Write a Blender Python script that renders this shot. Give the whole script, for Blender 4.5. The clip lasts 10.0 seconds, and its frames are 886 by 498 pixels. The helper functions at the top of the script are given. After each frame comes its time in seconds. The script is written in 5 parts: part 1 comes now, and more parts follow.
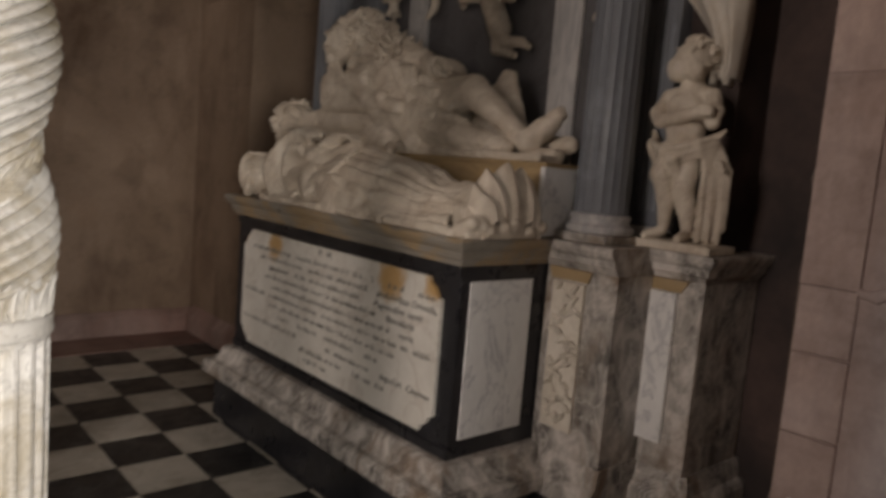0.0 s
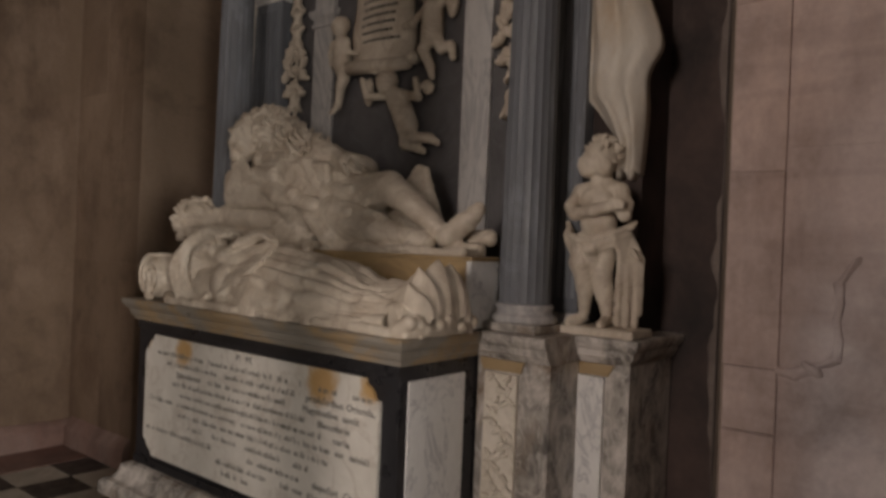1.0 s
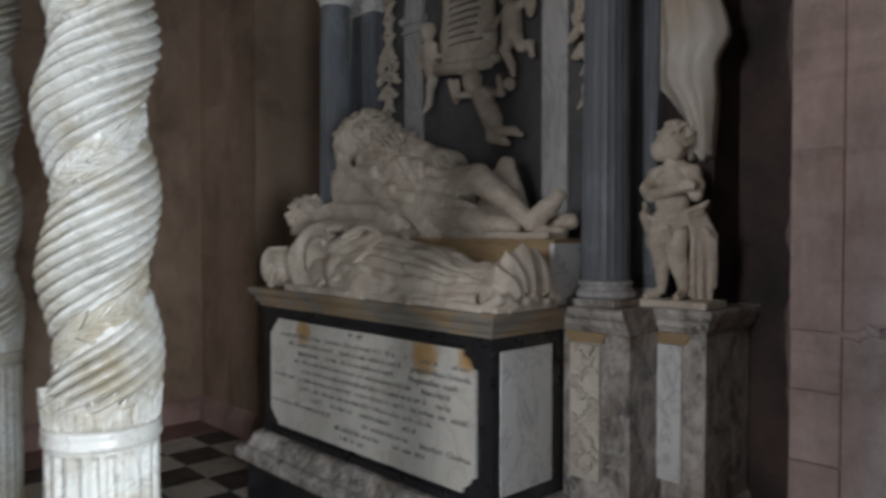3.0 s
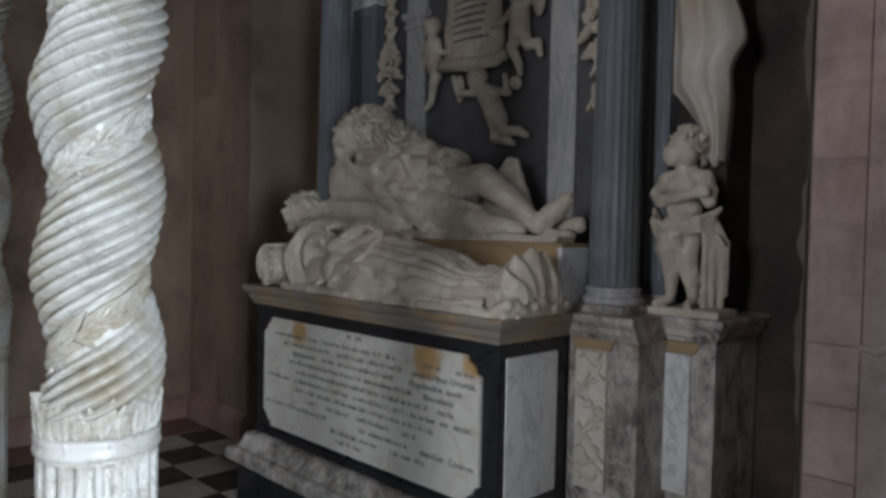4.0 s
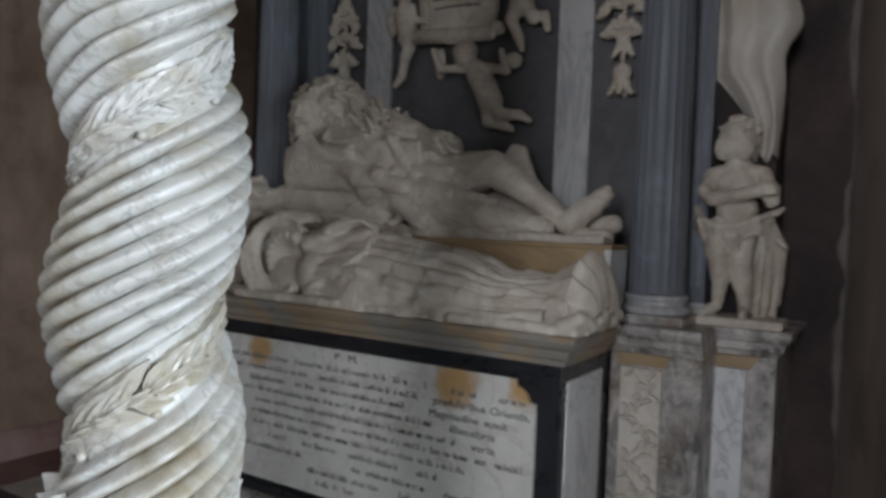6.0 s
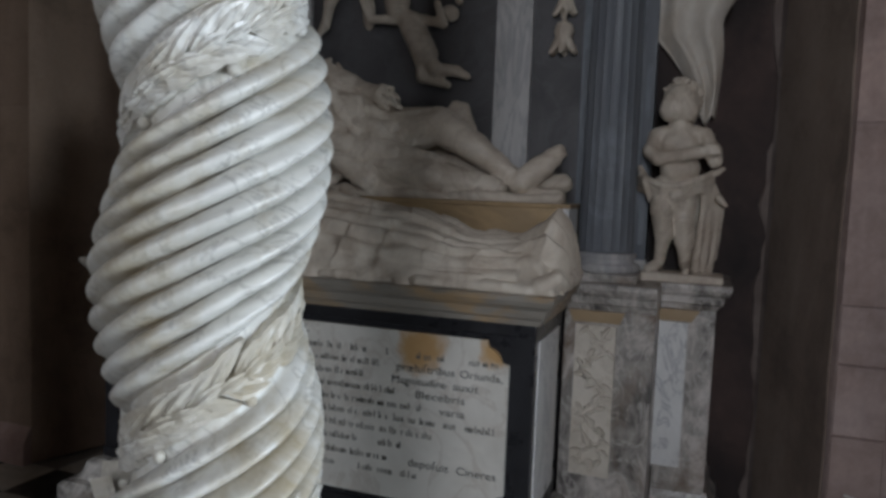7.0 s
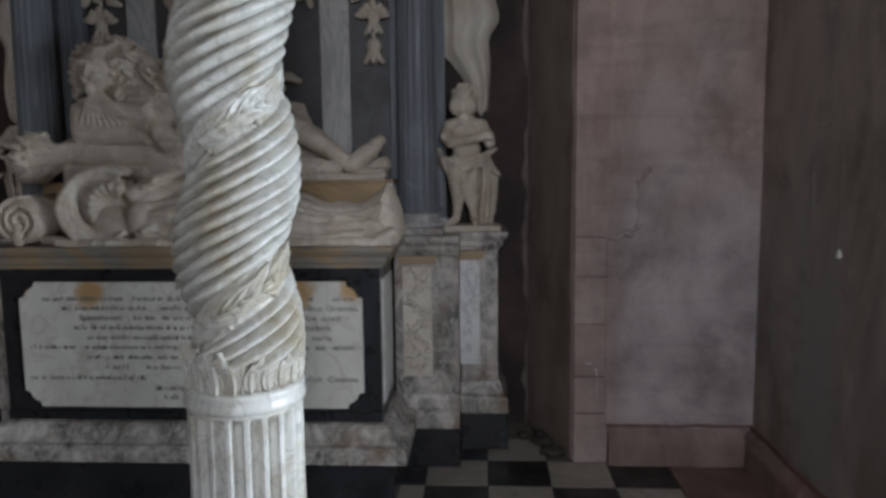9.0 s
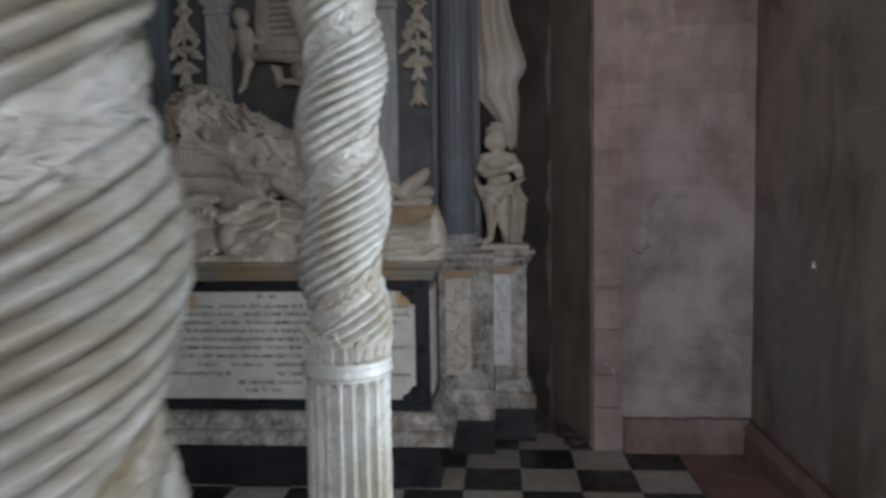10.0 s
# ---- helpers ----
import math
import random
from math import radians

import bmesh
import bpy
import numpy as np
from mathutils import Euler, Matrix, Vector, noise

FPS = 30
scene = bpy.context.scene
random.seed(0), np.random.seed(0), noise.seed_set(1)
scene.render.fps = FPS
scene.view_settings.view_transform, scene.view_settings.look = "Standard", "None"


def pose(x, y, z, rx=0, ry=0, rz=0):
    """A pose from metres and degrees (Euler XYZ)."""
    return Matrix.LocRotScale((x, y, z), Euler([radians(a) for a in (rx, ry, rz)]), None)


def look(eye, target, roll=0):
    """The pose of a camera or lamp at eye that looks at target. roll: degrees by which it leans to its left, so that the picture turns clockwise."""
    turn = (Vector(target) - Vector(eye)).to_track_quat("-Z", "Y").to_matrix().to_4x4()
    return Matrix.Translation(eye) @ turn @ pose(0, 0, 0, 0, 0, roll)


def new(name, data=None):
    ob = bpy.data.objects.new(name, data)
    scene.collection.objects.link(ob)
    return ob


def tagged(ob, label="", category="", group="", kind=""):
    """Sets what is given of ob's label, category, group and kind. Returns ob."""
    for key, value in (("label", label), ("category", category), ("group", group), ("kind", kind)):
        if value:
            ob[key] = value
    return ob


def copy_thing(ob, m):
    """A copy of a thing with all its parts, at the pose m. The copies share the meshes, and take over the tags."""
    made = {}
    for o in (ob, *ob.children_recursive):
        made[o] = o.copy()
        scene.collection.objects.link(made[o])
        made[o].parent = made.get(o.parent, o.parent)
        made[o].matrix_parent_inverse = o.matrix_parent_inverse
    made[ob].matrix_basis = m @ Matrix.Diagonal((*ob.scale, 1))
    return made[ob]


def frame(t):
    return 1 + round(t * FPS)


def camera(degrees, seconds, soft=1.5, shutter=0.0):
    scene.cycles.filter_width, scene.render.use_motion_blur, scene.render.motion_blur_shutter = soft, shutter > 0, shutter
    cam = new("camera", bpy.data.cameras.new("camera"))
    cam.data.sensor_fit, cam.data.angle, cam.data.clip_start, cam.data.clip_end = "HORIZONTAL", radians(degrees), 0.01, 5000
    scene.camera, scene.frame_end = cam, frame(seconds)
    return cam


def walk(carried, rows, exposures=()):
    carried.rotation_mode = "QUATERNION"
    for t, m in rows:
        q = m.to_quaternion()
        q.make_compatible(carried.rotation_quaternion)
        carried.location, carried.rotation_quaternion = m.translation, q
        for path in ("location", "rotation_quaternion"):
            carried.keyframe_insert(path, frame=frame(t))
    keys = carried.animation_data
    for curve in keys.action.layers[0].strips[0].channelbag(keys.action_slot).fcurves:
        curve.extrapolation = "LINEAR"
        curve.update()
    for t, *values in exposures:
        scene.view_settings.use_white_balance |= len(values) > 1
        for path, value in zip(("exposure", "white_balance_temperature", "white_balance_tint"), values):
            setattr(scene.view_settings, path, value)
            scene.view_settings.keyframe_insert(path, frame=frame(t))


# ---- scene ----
cam = camera(63.4, 10.0, soft=3.2, shutter=0.5)
PATH = [
    (0, (0.085, 0.031, 1.624), (1.394, 1.526, 1.394), 4.7),
    (0.5, (-0.023, 0.128, 1.681), (1.46, 1.465, 1.575), 3.6),
    (1, (-0.093, 0.202, 1.712), (1.461, 1.461, 1.706), 2.3),
    (1.5, (-0.144, 0.217, 1.726), (1.407, 1.478, 1.784), 2.0),
    (2, (-0.17, 0.171, 1.721), (1.352, 1.468, 1.739), 1.6),
    (2.5, (-0.254, 0.074, 1.74), (1.25, 1.392, 1.726), 0.5),
    (3, (-0.332, -0.06, 1.714), (1.041, 1.393, 1.663), -0.0),
    (3.2, (-0.34, -0.073, 1.74), (0.997, 1.412, 1.662), 0.4),
    (4.5, (-0.336, 0.281, 1.723), (1.114, 1.657, 1.663), 1.2),
    (5, (-0.295, 0.539, 1.711), (1.174, 1.892, 1.607), 0.8),
    (5.5, (-0.288, 0.839, 1.743), (1.202, 2.166, 1.606), 0.9),
    (6, (-0.413, 1.088, 1.729), (1.28, 2.152, 1.662), 2.2),
    (6.2, (-0.463, 1.177, 1.719), (1.289, 2.138, 1.627), 2.6),
    (7.5, (-0.551, 1.671, 1.701), (1.36, 2.24, 1.55), 1.5),
    (8, (-0.894, 1.723, 1.706), (1.052, 2.155, 1.546), 1.0),
    (8.5, (-1.152, 1.659, 1.717), (0.818, 1.9, 1.468), -0.1),
    (9, (-1.555, 1.548, 1.731), (0.429, 1.662, 1.508), -0.6),
    (9.5, (-1.848, 1.527, 1.766), (0.138, 1.634, 1.555), -1.1),
    (10, (-2.242, 1.655, 1.748), (-0.254, 1.81, 1.594), -0.9),
]
EXPOSURES = [(0, 0.12, 8500, 22), (0.8, 0.30, 8500, 22), (2.2, 0.24, 8300, 20), (3.0, 0.12, 6650, 12), (4.5, 0.12, 6350, 12), (6.2, 0.16, 6350, 12), (7.5, -0.24, 6350, 12), (8.2, -0.17, 6350, 12), (9.0, 0.0, 6350, 12), (10, 0.09, 6350, 12)]
walk(cam, [(t, look(eye, target, roll)) for t, eye, target, roll in PATH], EXPOSURES)

# ---- world and light ----
world = bpy.data.worlds.new("sky")
world.use_nodes = True
scene.world = world
sky = world.node_tree.nodes.new("ShaderNodeTexSky")
sky.sky_type, sky.sun_disc = "NISHITA", False
sky.sun_elevation, sky.sun_rotation = radians(35), radians(200)
world.node_tree.links.new(sky.outputs[0], world.node_tree.nodes["Background"].inputs[0])
world.node_tree.nodes["Background"].inputs[1].default_value = 0.1


def window_light(name, place, target, wide, high, power, colour):
    data = bpy.data.lights.new(name, "AREA")
    data.shape, data.size, data.size_y, data.energy, data.color = "RECTANGLE", wide, high, power, colour
    ob = new(name, data)
    ob.matrix_world = look(place, target)
    return ob


# aisle daylight, plus high north and far west fill lamps, added, their windows unseen
door = window_light("window_light", (-0.4, -2.08, 1.35), (-0.3, 0.0, 1.06), 1.6, 1.9, 75, (0.78, 0.90, 1.0))
door.data.spread = radians(110)
window_light("window_light", (-4.3, 6.12, 3.6), (0.6, 1.0, 1.4), 2.0, 1.9, 10, (0.93, 0.95, 1.0))
west = window_light("window_light", (-5.82, 0.62, 3.1), (2.5, 1.6, 1.9), 1.1, 2.6, 37, (0.90, 0.94, 1.0))
west.data.spread = radians(88)  # beams of both narrowed to shape where the light falls

# ---- materials ----
def material(name, rough=0.6, metal=0.0):
    m = bpy.data.materials.new(name)
    m.use_nodes = True
    b = m.node_tree.nodes["Principled BSDF"]
    b.inputs["Roughness"].default_value, b.inputs["Metallic"].default_value = rough, metal
    return m, m.node_tree, b


def node(tree, kind, **sets):
    n = tree.nodes.new(kind)
    for key, value in sets.items():
        n.inputs[key].default_value = value
    return n


def ramp(tree, fac, stops):
    r = tree.nodes.new("ShaderNodeValToRGB")
    while len(r.color_ramp.elements) < len(stops):
        r.color_ramp.elements.new(0.5)
    for e, (at, c) in zip(r.color_ramp.elements, stops):
        e.position, e.color = at, (*c, 1)
    tree.links.new(fac, r.inputs[0])
    return r.outputs[0]


def mix(tree, fac, a, b, how="MIX"):
    n = tree.nodes.new("ShaderNodeMix")
    n.data_type, n.blend_type = "RGBA", how
    for socket, value in ((n.inputs[0], fac), (n.inputs[6], a), (n.inputs[7], b)):
        if isinstance(value, (int, float)):
            socket.default_value = value
        elif isinstance(value, tuple):
            socket.default_value = (*value, 1)
        else:
            tree.links.new(value, socket)
    return n.outputs[2]


def coords(tree, scale=(1, 1, 1), shift=False):
    """World-sized coordinates of the thing; with shift, moved by the object's random number."""
    g = tree.nodes.new("ShaderNodeNewGeometry")
    v = tree.nodes.new("ShaderNodeMapping")
    v.inputs["Scale"].default_value = scale
    tree.links.new(g.outputs["Position"], v.inputs["Vector"])
    if shift:
        o = tree.nodes.new("ShaderNodeObjectInfo")
        k = tree.nodes.new("ShaderNodeMath")
        k.operation = "MULTIPLY"
        k.inputs[1].default_value = 37.0
        tree.links.new(o.outputs["Random"], k.inputs[0])
        tree.links.new(k.outputs[0], v.inputs["Location"])
    return v.outputs[0]


def noise_at(tree, vec, scale, detail=6.0, rough=0.6, warp=0.0):
    n = node(tree, "ShaderNodeTexNoise", Scale=scale, Detail=detail, Roughness=rough, Distortion=warp)
    tree.links.new(vec, n.inputs["Vector"])
    return n.outputs["Fac"]


def relief(tree, shader, height, strength=0.3, depth=0.01):
    b = node(tree, "ShaderNodeBump", Strength=strength, Distance=depth)
    tree.links.new(height, b.inputs["Height"])
    tree.links.new(b.outputs[0], shader.inputs["Normal"])


def veined(name, stops, vein, vein_scale=3.0, rough=0.4, width=0.06, warp=1.5, stretch=(1, 1, 1), amount=0.8, shift=True, blotch=4.0, stain=None, spread=(0.52, 0.68)):
    """Polished stone: clouded ground, veins where a warped noise crosses its middle."""
    m, t, b = material(name, rough)
    vec = coords(t, stretch, shift)
    ground = ramp(t, noise_at(t, vec, blotch, 5, 0.6, 0.6), stops)
    v = noise_at(t, vec, vein_scale, 8, 0.62, warp)
    line = ramp(t, v, [(0.5 - width, (0, 0, 0)), (0.5, (1, 1, 1)), (0.5 + width, (0, 0, 0))])
    grain = noise_at(t, vec, 60, 4)
    k = t.nodes.new("ShaderNodeMath")
    k.operation = "MULTIPLY"
    t.links.new(line, k.inputs[0])
    k.inputs[1].default_value = amount
    col = mix(t, k.outputs[0], ground, vein)
    if stain:
        s = ramp(t, noise_at(t, vec, 2.3, 7, 0.7, 0.8), [(spread[0], (0, 0, 0)), (spread[1], (1, 1, 1))])
        col = mix(t, s, col, stain)
    col = mix(t, 0.12, col, ramp(t, grain, [(0.3, (0.3, 0.3, 0.3)), (0.7, (1, 1, 1))]), "MULTIPLY")
    t.links.new(col, b.inputs["Base Color"])
    t.links.new(ramp(t, noise_at(t, vec, 9, 6), [(0.3, (rough * 0.7,) * 3), (0.7, (min(1, rough * 1.5),) * 3)]), b.inputs["Roughness"])
    relief(t, b, grain, 0.12, 0.004)
    return m


def stone(name, low, high, rough=0.85, scale=1.2, stain=(0.5, 0.5, 0.5), bump=0.5, shift=True, warm=None, grey=False):
    """Weathered wall stone: broad clouds, damp stains, flaked patches, grain and pits."""
    m, t, b = material(name, rough)
    vec = coords(t, (1, 1, 1), shift)
    world_vec = coords(t, (1, 1, 1), False)
    col = ramp(t, noise_at(t, vec, scale, 8, 0.62, 0.4), [(0.3, low), (0.7, high)])
    flow = coords(t, (1, 1, 0.45), False)
    damp = ramp(t, noise_at(t, flow, 1.3, 9, 0.68, 0.25), [(0.44, (1, 1, 1)), (0.64, stain)])
    col = mix(t, 1.0, col, damp, "MULTIPLY")
    if warm:
        w = ramp(t, noise_at(t, flow, 0.9, 7, 0.65, 0.2), [(0.50, (0, 0, 0)), (0.66, (0.85, 0.85, 0.85))])
        col = mix(t, w, col, warm)
    if grey:
        # bluish lime skin that clings to the lower wall and thins out upwards in ragged clouds
        cut = t.nodes.new("ShaderNodeSeparateXYZ")
        t.links.new(world_vec, cut.inputs[0])
        high = t.nodes.new("ShaderNodeMath")
        high.operation = "MULTIPLY_ADD"
        t.links.new(noise_at(t, world_vec, 1.7, 8, 0.62, 0.3), high.inputs[0])
        high.inputs[1].default_value = 1.9
        t.links.new(cut.outputs["Z"], high.inputs[2])
        fade = node(t, "ShaderNodeMapRange")
        t.links.new(high.outputs[0], fade.inputs[0])
        fade.inputs[1].default_value, fade.inputs[2].default_value = 2.25, 2.85
        fade.inputs[3].default_value, fade.inputs[4].default_value = 1.0, 0.0
        side = node(t, "ShaderNodeMapRange")
        t.links.new(cut.outputs["Y"], side.inputs[0])
        side.inputs[1].default_value, side.inputs[2].default_value = 0.70, 0.86
        side.inputs[3].default_value, side.inputs[4].default_value = 0.85, 0.12
        both = t.nodes.new("ShaderNodeMath")
        both.operation = "MULTIPLY"
        t.links.new(fade.outputs[0], both.inputs[0])
        t.links.new(side.outputs[0], both.inputs[1])
        lime = ramp(t, noise_at(t, world_vec, 2.4, 8, 0.65, 0.3), [(0.34, (0.27, 0.235, 0.235)), (0.50, (0.45, 0.40, 0.40)), (0.66, (0.60, 0.54, 0.53))])
        col = mix(t, both.outputs[0], col, lime)
        # pale trowel streaks along the courses
        run = coords(t, (0.55, 0.55, 4.5), False)
        col = mix(t, 0.5, col, ramp(t, noise_at(t, run, 1.8, 7, 0.6, 0.3), [(0.34, (0.72, 0.70, 0.70)), (0.5, (1, 1, 1)), (0.72, (1.0, 0.97, 0.95))]), "MULTIPLY")
    flake = noise_at(t, world_vec, 2.6, 8, 0.64, 0.2)
    col = mix(t, 0.45, col, ramp(t, flake, [(0.36, (0.50, 0.47, 0.46)), (0.48, (1, 1, 1)), (0.60, (1, 1, 1)), (0.70, (1.0, 0.93, 0.88))]), "MULTIPLY")
    fine = noise_at(t, vec, 45, 7, 0.7)
    col = mix(t, 0.22, col, ramp(t, fine, [(0.3, (0.45, 0.45, 0.45)), (0.65, (1, 1, 1))]), "MULTIPLY")
    t.links.new(col, b.inputs["Base Color"])
    h = mix(t, 0.5, noise_at(t, vec, 14, 9, 0.7), flake)
    relief(t, b, h, bump, 0.016)
    return m


STATUE = veined("carved_marble", [(0.25, (0.44, 0.36, 0.285)), (0.55, (0.63, 0.55, 0.455)), (0.8, (0.75, 0.68, 0.58))], (0.34, 0.25, 0.18), 2.5, 0.5, 0.035, 1.0, amount=0.35, blotch=6)
WHITE = veined("white_marble", [(0.3, (0.74, 0.73, 0.71)), (0.7, (0.86, 0.855, 0.84))], (0.30, 0.30, 0.33), 3.5, 0.35, 0.02, 1.8, (1, 1, 0.6), 0.55)
SPIRAL = veined("spiral_marble", [(0.3, (0.58, 0.565, 0.52)), (0.72, (0.83, 0.82, 0.78))], (0.30, 0.29, 0.27), 5.0, 0.30, 0.022, 2.4, (1, 1, 1), 0.6, stain=(0.40, 0.335, 0.225), spread=(0.46, 0.68))
GREY = veined("grey_breccia", [(0.36, (0.125, 0.114, 0.106)), (0.46, (0.31, 0.285, 0.258)), (0.54, (0.43, 0.395, 0.36)), (0.64, (0.68, 0.63, 0.585))], (0.70, 0.65, 0.60), 5.0, 0.34, 0.040, 2.8, (1, 1, 0.7), 0.6, blotch=8.0, stain=(0.20, 0.125, 0.075))
RELIEF = veined("cream_relief_marble", [(0.3, (0.60, 0.54, 0.45)), (0.7, (0.78, 0.72, 0.63))], (0.40, 0.32, 0.24), 4.0, 0.5, 0.03, 1.2, amount=0.3)
OCHRE = veined("ochre_marble", [(0.3, (0.19, 0.165, 0.135)), (0.7, (0.32, 0.29, 0.25))], (0.42, 0.26, 0.11), 1.6, 0.36, 0.07, 1.4, (1, 0.5, 1), 0.6, stain=(0.30, 0.29, 0.27))
BRONZED = veined("yellow_marble", [(0.3, (0.30, 0.20, 0.10)), (0.7, (0.46, 0.33, 0.19))], (0.55, 0.38, 0.2), 3.0, 0.4, 0.06, 1.2, (1, 0.5, 1), 0.5)
BLACK = veined("black_marble", [(0.3, (0.012, 0.012, 0.014)), (0.7, (0.028, 0.028, 0.032))], (0.07, 0.07, 0.08), 2.4, 0.3, 0.012, 1.0, (1, 1, 1), 0.25)
BLUE = veined("blue_grey_marble", [(0.3, (0.120, 0.130, 0.150)), (0.7, (0.195, 0.207, 0.226))], (0.30, 0.33, 0.37), 2.2, 0.56, 0.05, 1.2, (1, 1, 0.25), 0.4)
SLATE = veined("slate_panel", [(0.3, (0.080, 0.076, 0.080)), (0.7, (0.132, 0.126, 0.130))], (0.15, 0.15, 0.16), 2.0, 0.5, 0.03, 1.0, (1, 1, 1), 0.3)
STRIP = veined("veined_strip_marble", [(0.3, (0.44, 0.43, 0.42)), (0.7, (0.62, 0.60, 0.58))], (0.24, 0.24, 0.26), 3.2, 0.42, 0.05, 1.8, (1, 1, 0.35), 0.5)
BROWN = stone("brown_wall_stone", (0.205, 0.140, 0.100), (0.40, 0.288, 0.212), 0.88, 0.8, (0.50, 0.44, 0.40), warm=(0.27, 0.188, 0.130))
PINK = stone("pink_sandstone", (0.43, 0.305, 0.265), (0.63, 0.49, 0.445), 0.86, 0.8, (0.56, 0.53, 0.53), warm=(0.52, 0.42, 0.395), grey=True)
CHEEK = stone("brown_reveal_plaster", (0.225, 0.168, 0.134), (0.37, 0.293, 0.242), 0.88, 0.9, (0.55, 0.52, 0.50), warm=(0.23, 0.17, 0.14))
# near-black brown with random paler mottling, for the niche wall and its wings
DARK_BROWN = stone("dark_brown_wall", (0.018, 0.012, 0.011), (0.085, 0.051, 0.043), 0.75, 2.6, (0.40, 0.38, 0.40), warm=(0.15, 0.108, 0.095))
LIMEWASH = stone("brown_limewash", (0.43, 0.35, 0.30), (0.64, 0.55, 0.485), 0.88, 0.8, (0.46, 0.42, 0.40), warm=(0.37, 0.352, 0.345))
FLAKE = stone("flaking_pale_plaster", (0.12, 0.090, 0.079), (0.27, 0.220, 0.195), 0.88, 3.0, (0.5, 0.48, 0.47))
RED = stone("red_washed_stone", (0.175, 0.098, 0.082), (0.36, 0.235, 0.20), 0.8, 1.6, (0.55, 0.50, 0.48), warm=(0.26, 0.13, 0.105))
SKIRT = stone("pink_washed_skirting", (0.27, 0.185, 0.16), (0.47, 0.35, 0.31), 0.84, 1.6, (0.55, 0.50, 0.48), warm=(0.30, 0.165, 0.135))
PLASTER = stone("lime_plaster", (0.34, 0.31, 0.27), (0.46, 0.43, 0.38), 0.9, 0.7, (0.8, 0.78, 0.75))
PAVING = stone("paving_stone", (0.17, 0.15, 0.13), (0.27, 0.24, 0.21), 0.75, 1.5, (0.7, 0.68, 0.66))
TILE_LIGHT = veined("cream_floor_tile", [(0.3, (0.36, 0.33, 0.28)), (0.7, (0.52, 0.48, 0.42))], (0.25, 0.2, 0.15), 3.0, 0.45, 0.05, 1.2, amount=0.4)
TILE_DARK = veined("black_floor_tile", [(0.3, (0.014, 0.014, 0.015)), (0.7, (0.035, 0.034, 0.034))], (0.12, 0.12, 0.12), 3.0, 0.38, 0.02, 1.2, amount=0.4)


def plain(name, colour, rough=0.6, spread=0.25, metal=0.0):
    m, t, b = material(name, rough, metal)
    vec = coords(t, (1, 1, 1), True)
    dim = tuple(c * (1 - spread) for c in colour)
    t.links.new(ramp(t, noise_at(t, vec, 25, 6), [(0.3, dim), (0.7, colour)]), b.inputs["Base Color"])
    return m


LETTER = plain("worn_black_lettering", (0.13, 0.12, 0.11), 0.7, 0.5)
FAINT = plain("faint_lettering", (0.27, 0.25, 0.225), 0.7, 0.45)
STRING = plain("greyed_string", (0.27, 0.245, 0.22), 0.8, 0.2)
CORD = plain("white_cord", (0.62, 0.60, 0.56), 0.7, 0.1)
RUBBLE = plain("dark_rubble", (0.09, 0.07, 0.06), 0.9, 0.5)


# ---- mesh helpers ----
def bm_box(bm, lo, hi, bevel=0.0):
    """A box from corner to corner, with chamfered edges."""
    made = bmesh.ops.create_cube(bm, size=1.0)["verts"]
    lo, hi = Vector(lo), Vector(hi)
    for v in made:
        v.co = Vector(lo[i] + (v.co[i] + 0.5) * (hi[i] - lo[i]) for i in range(3))
    if bevel:
        edges = list({e for v in made for e in v.link_edges})
        bmesh.ops.bevel(bm, geom=edges, offset=bevel, segments=2, affect="EDGES", profile=0.6)
    return bm


def box(lo, hi, bevel=0.0):
    return bm_box(bmesh.new(), lo, hi, bevel)


def bm_prism(bm, outline, depth_axis, a, b):
    """An outline of (u, v) pairs pushed from a to b along an axis: u, v are the two other axes in order."""
    def put(u, v, d):
        return {"x": (d, u, v), "y": (u, d, v), "z": (u, v, d)}[depth_axis]
    front = [bm.verts.new(put(u, v, a)) for u, v in outline]
    back = [bm.verts.new(put(u, v, b)) for u, v in outline]
    n = len(outline)
    bm.faces.new(front)
    bm.faces.new(back[::-1])
    for i in range(n):
        bm.faces.new((front[i], back[i], back[(i + 1) % n], front[(i + 1) % n]))
    bmesh.ops.recalc_face_normals(bm, faces=bm.faces)
    return bm


def prism(outline, depth_axis, a, b, bevel=0.0):
    bm = bm_prism(bmesh.new(), outline, depth_axis, a, b)
    if bevel:
        bmesh.ops.bevel(bm, geom=list(bm.edges), offset=bevel, segments=2, affect="EDGES", profile=0.6)
    return bm


def lathe(profile, centre, steps=48, flute=None):
    """Rings of (radius, z) round an upright axis; flute(angle, z) adds to the radius."""
    bm = bmesh.new()
    rings = []
    for r, z in profile:
        ring = []
        for k in range(steps):
            a = 2 * math.pi * k / steps
            q = r + (flute(a, z) if flute else 0.0)
            ring.append(bm.verts.new((centre[0] + q * math.cos(a), centre[1] + q * math.sin(a), z)))
        rings.append(ring)
    for one, two in zip(rings, rings[1:]):
        for k in range(steps):
            bm.faces.new((one[k], one[(k + 1) % steps], two[(k + 1) % steps], two[k]))
    bm.faces.new(rings[0][::-1])
    bm.faces.new(rings[-1])
    return bm


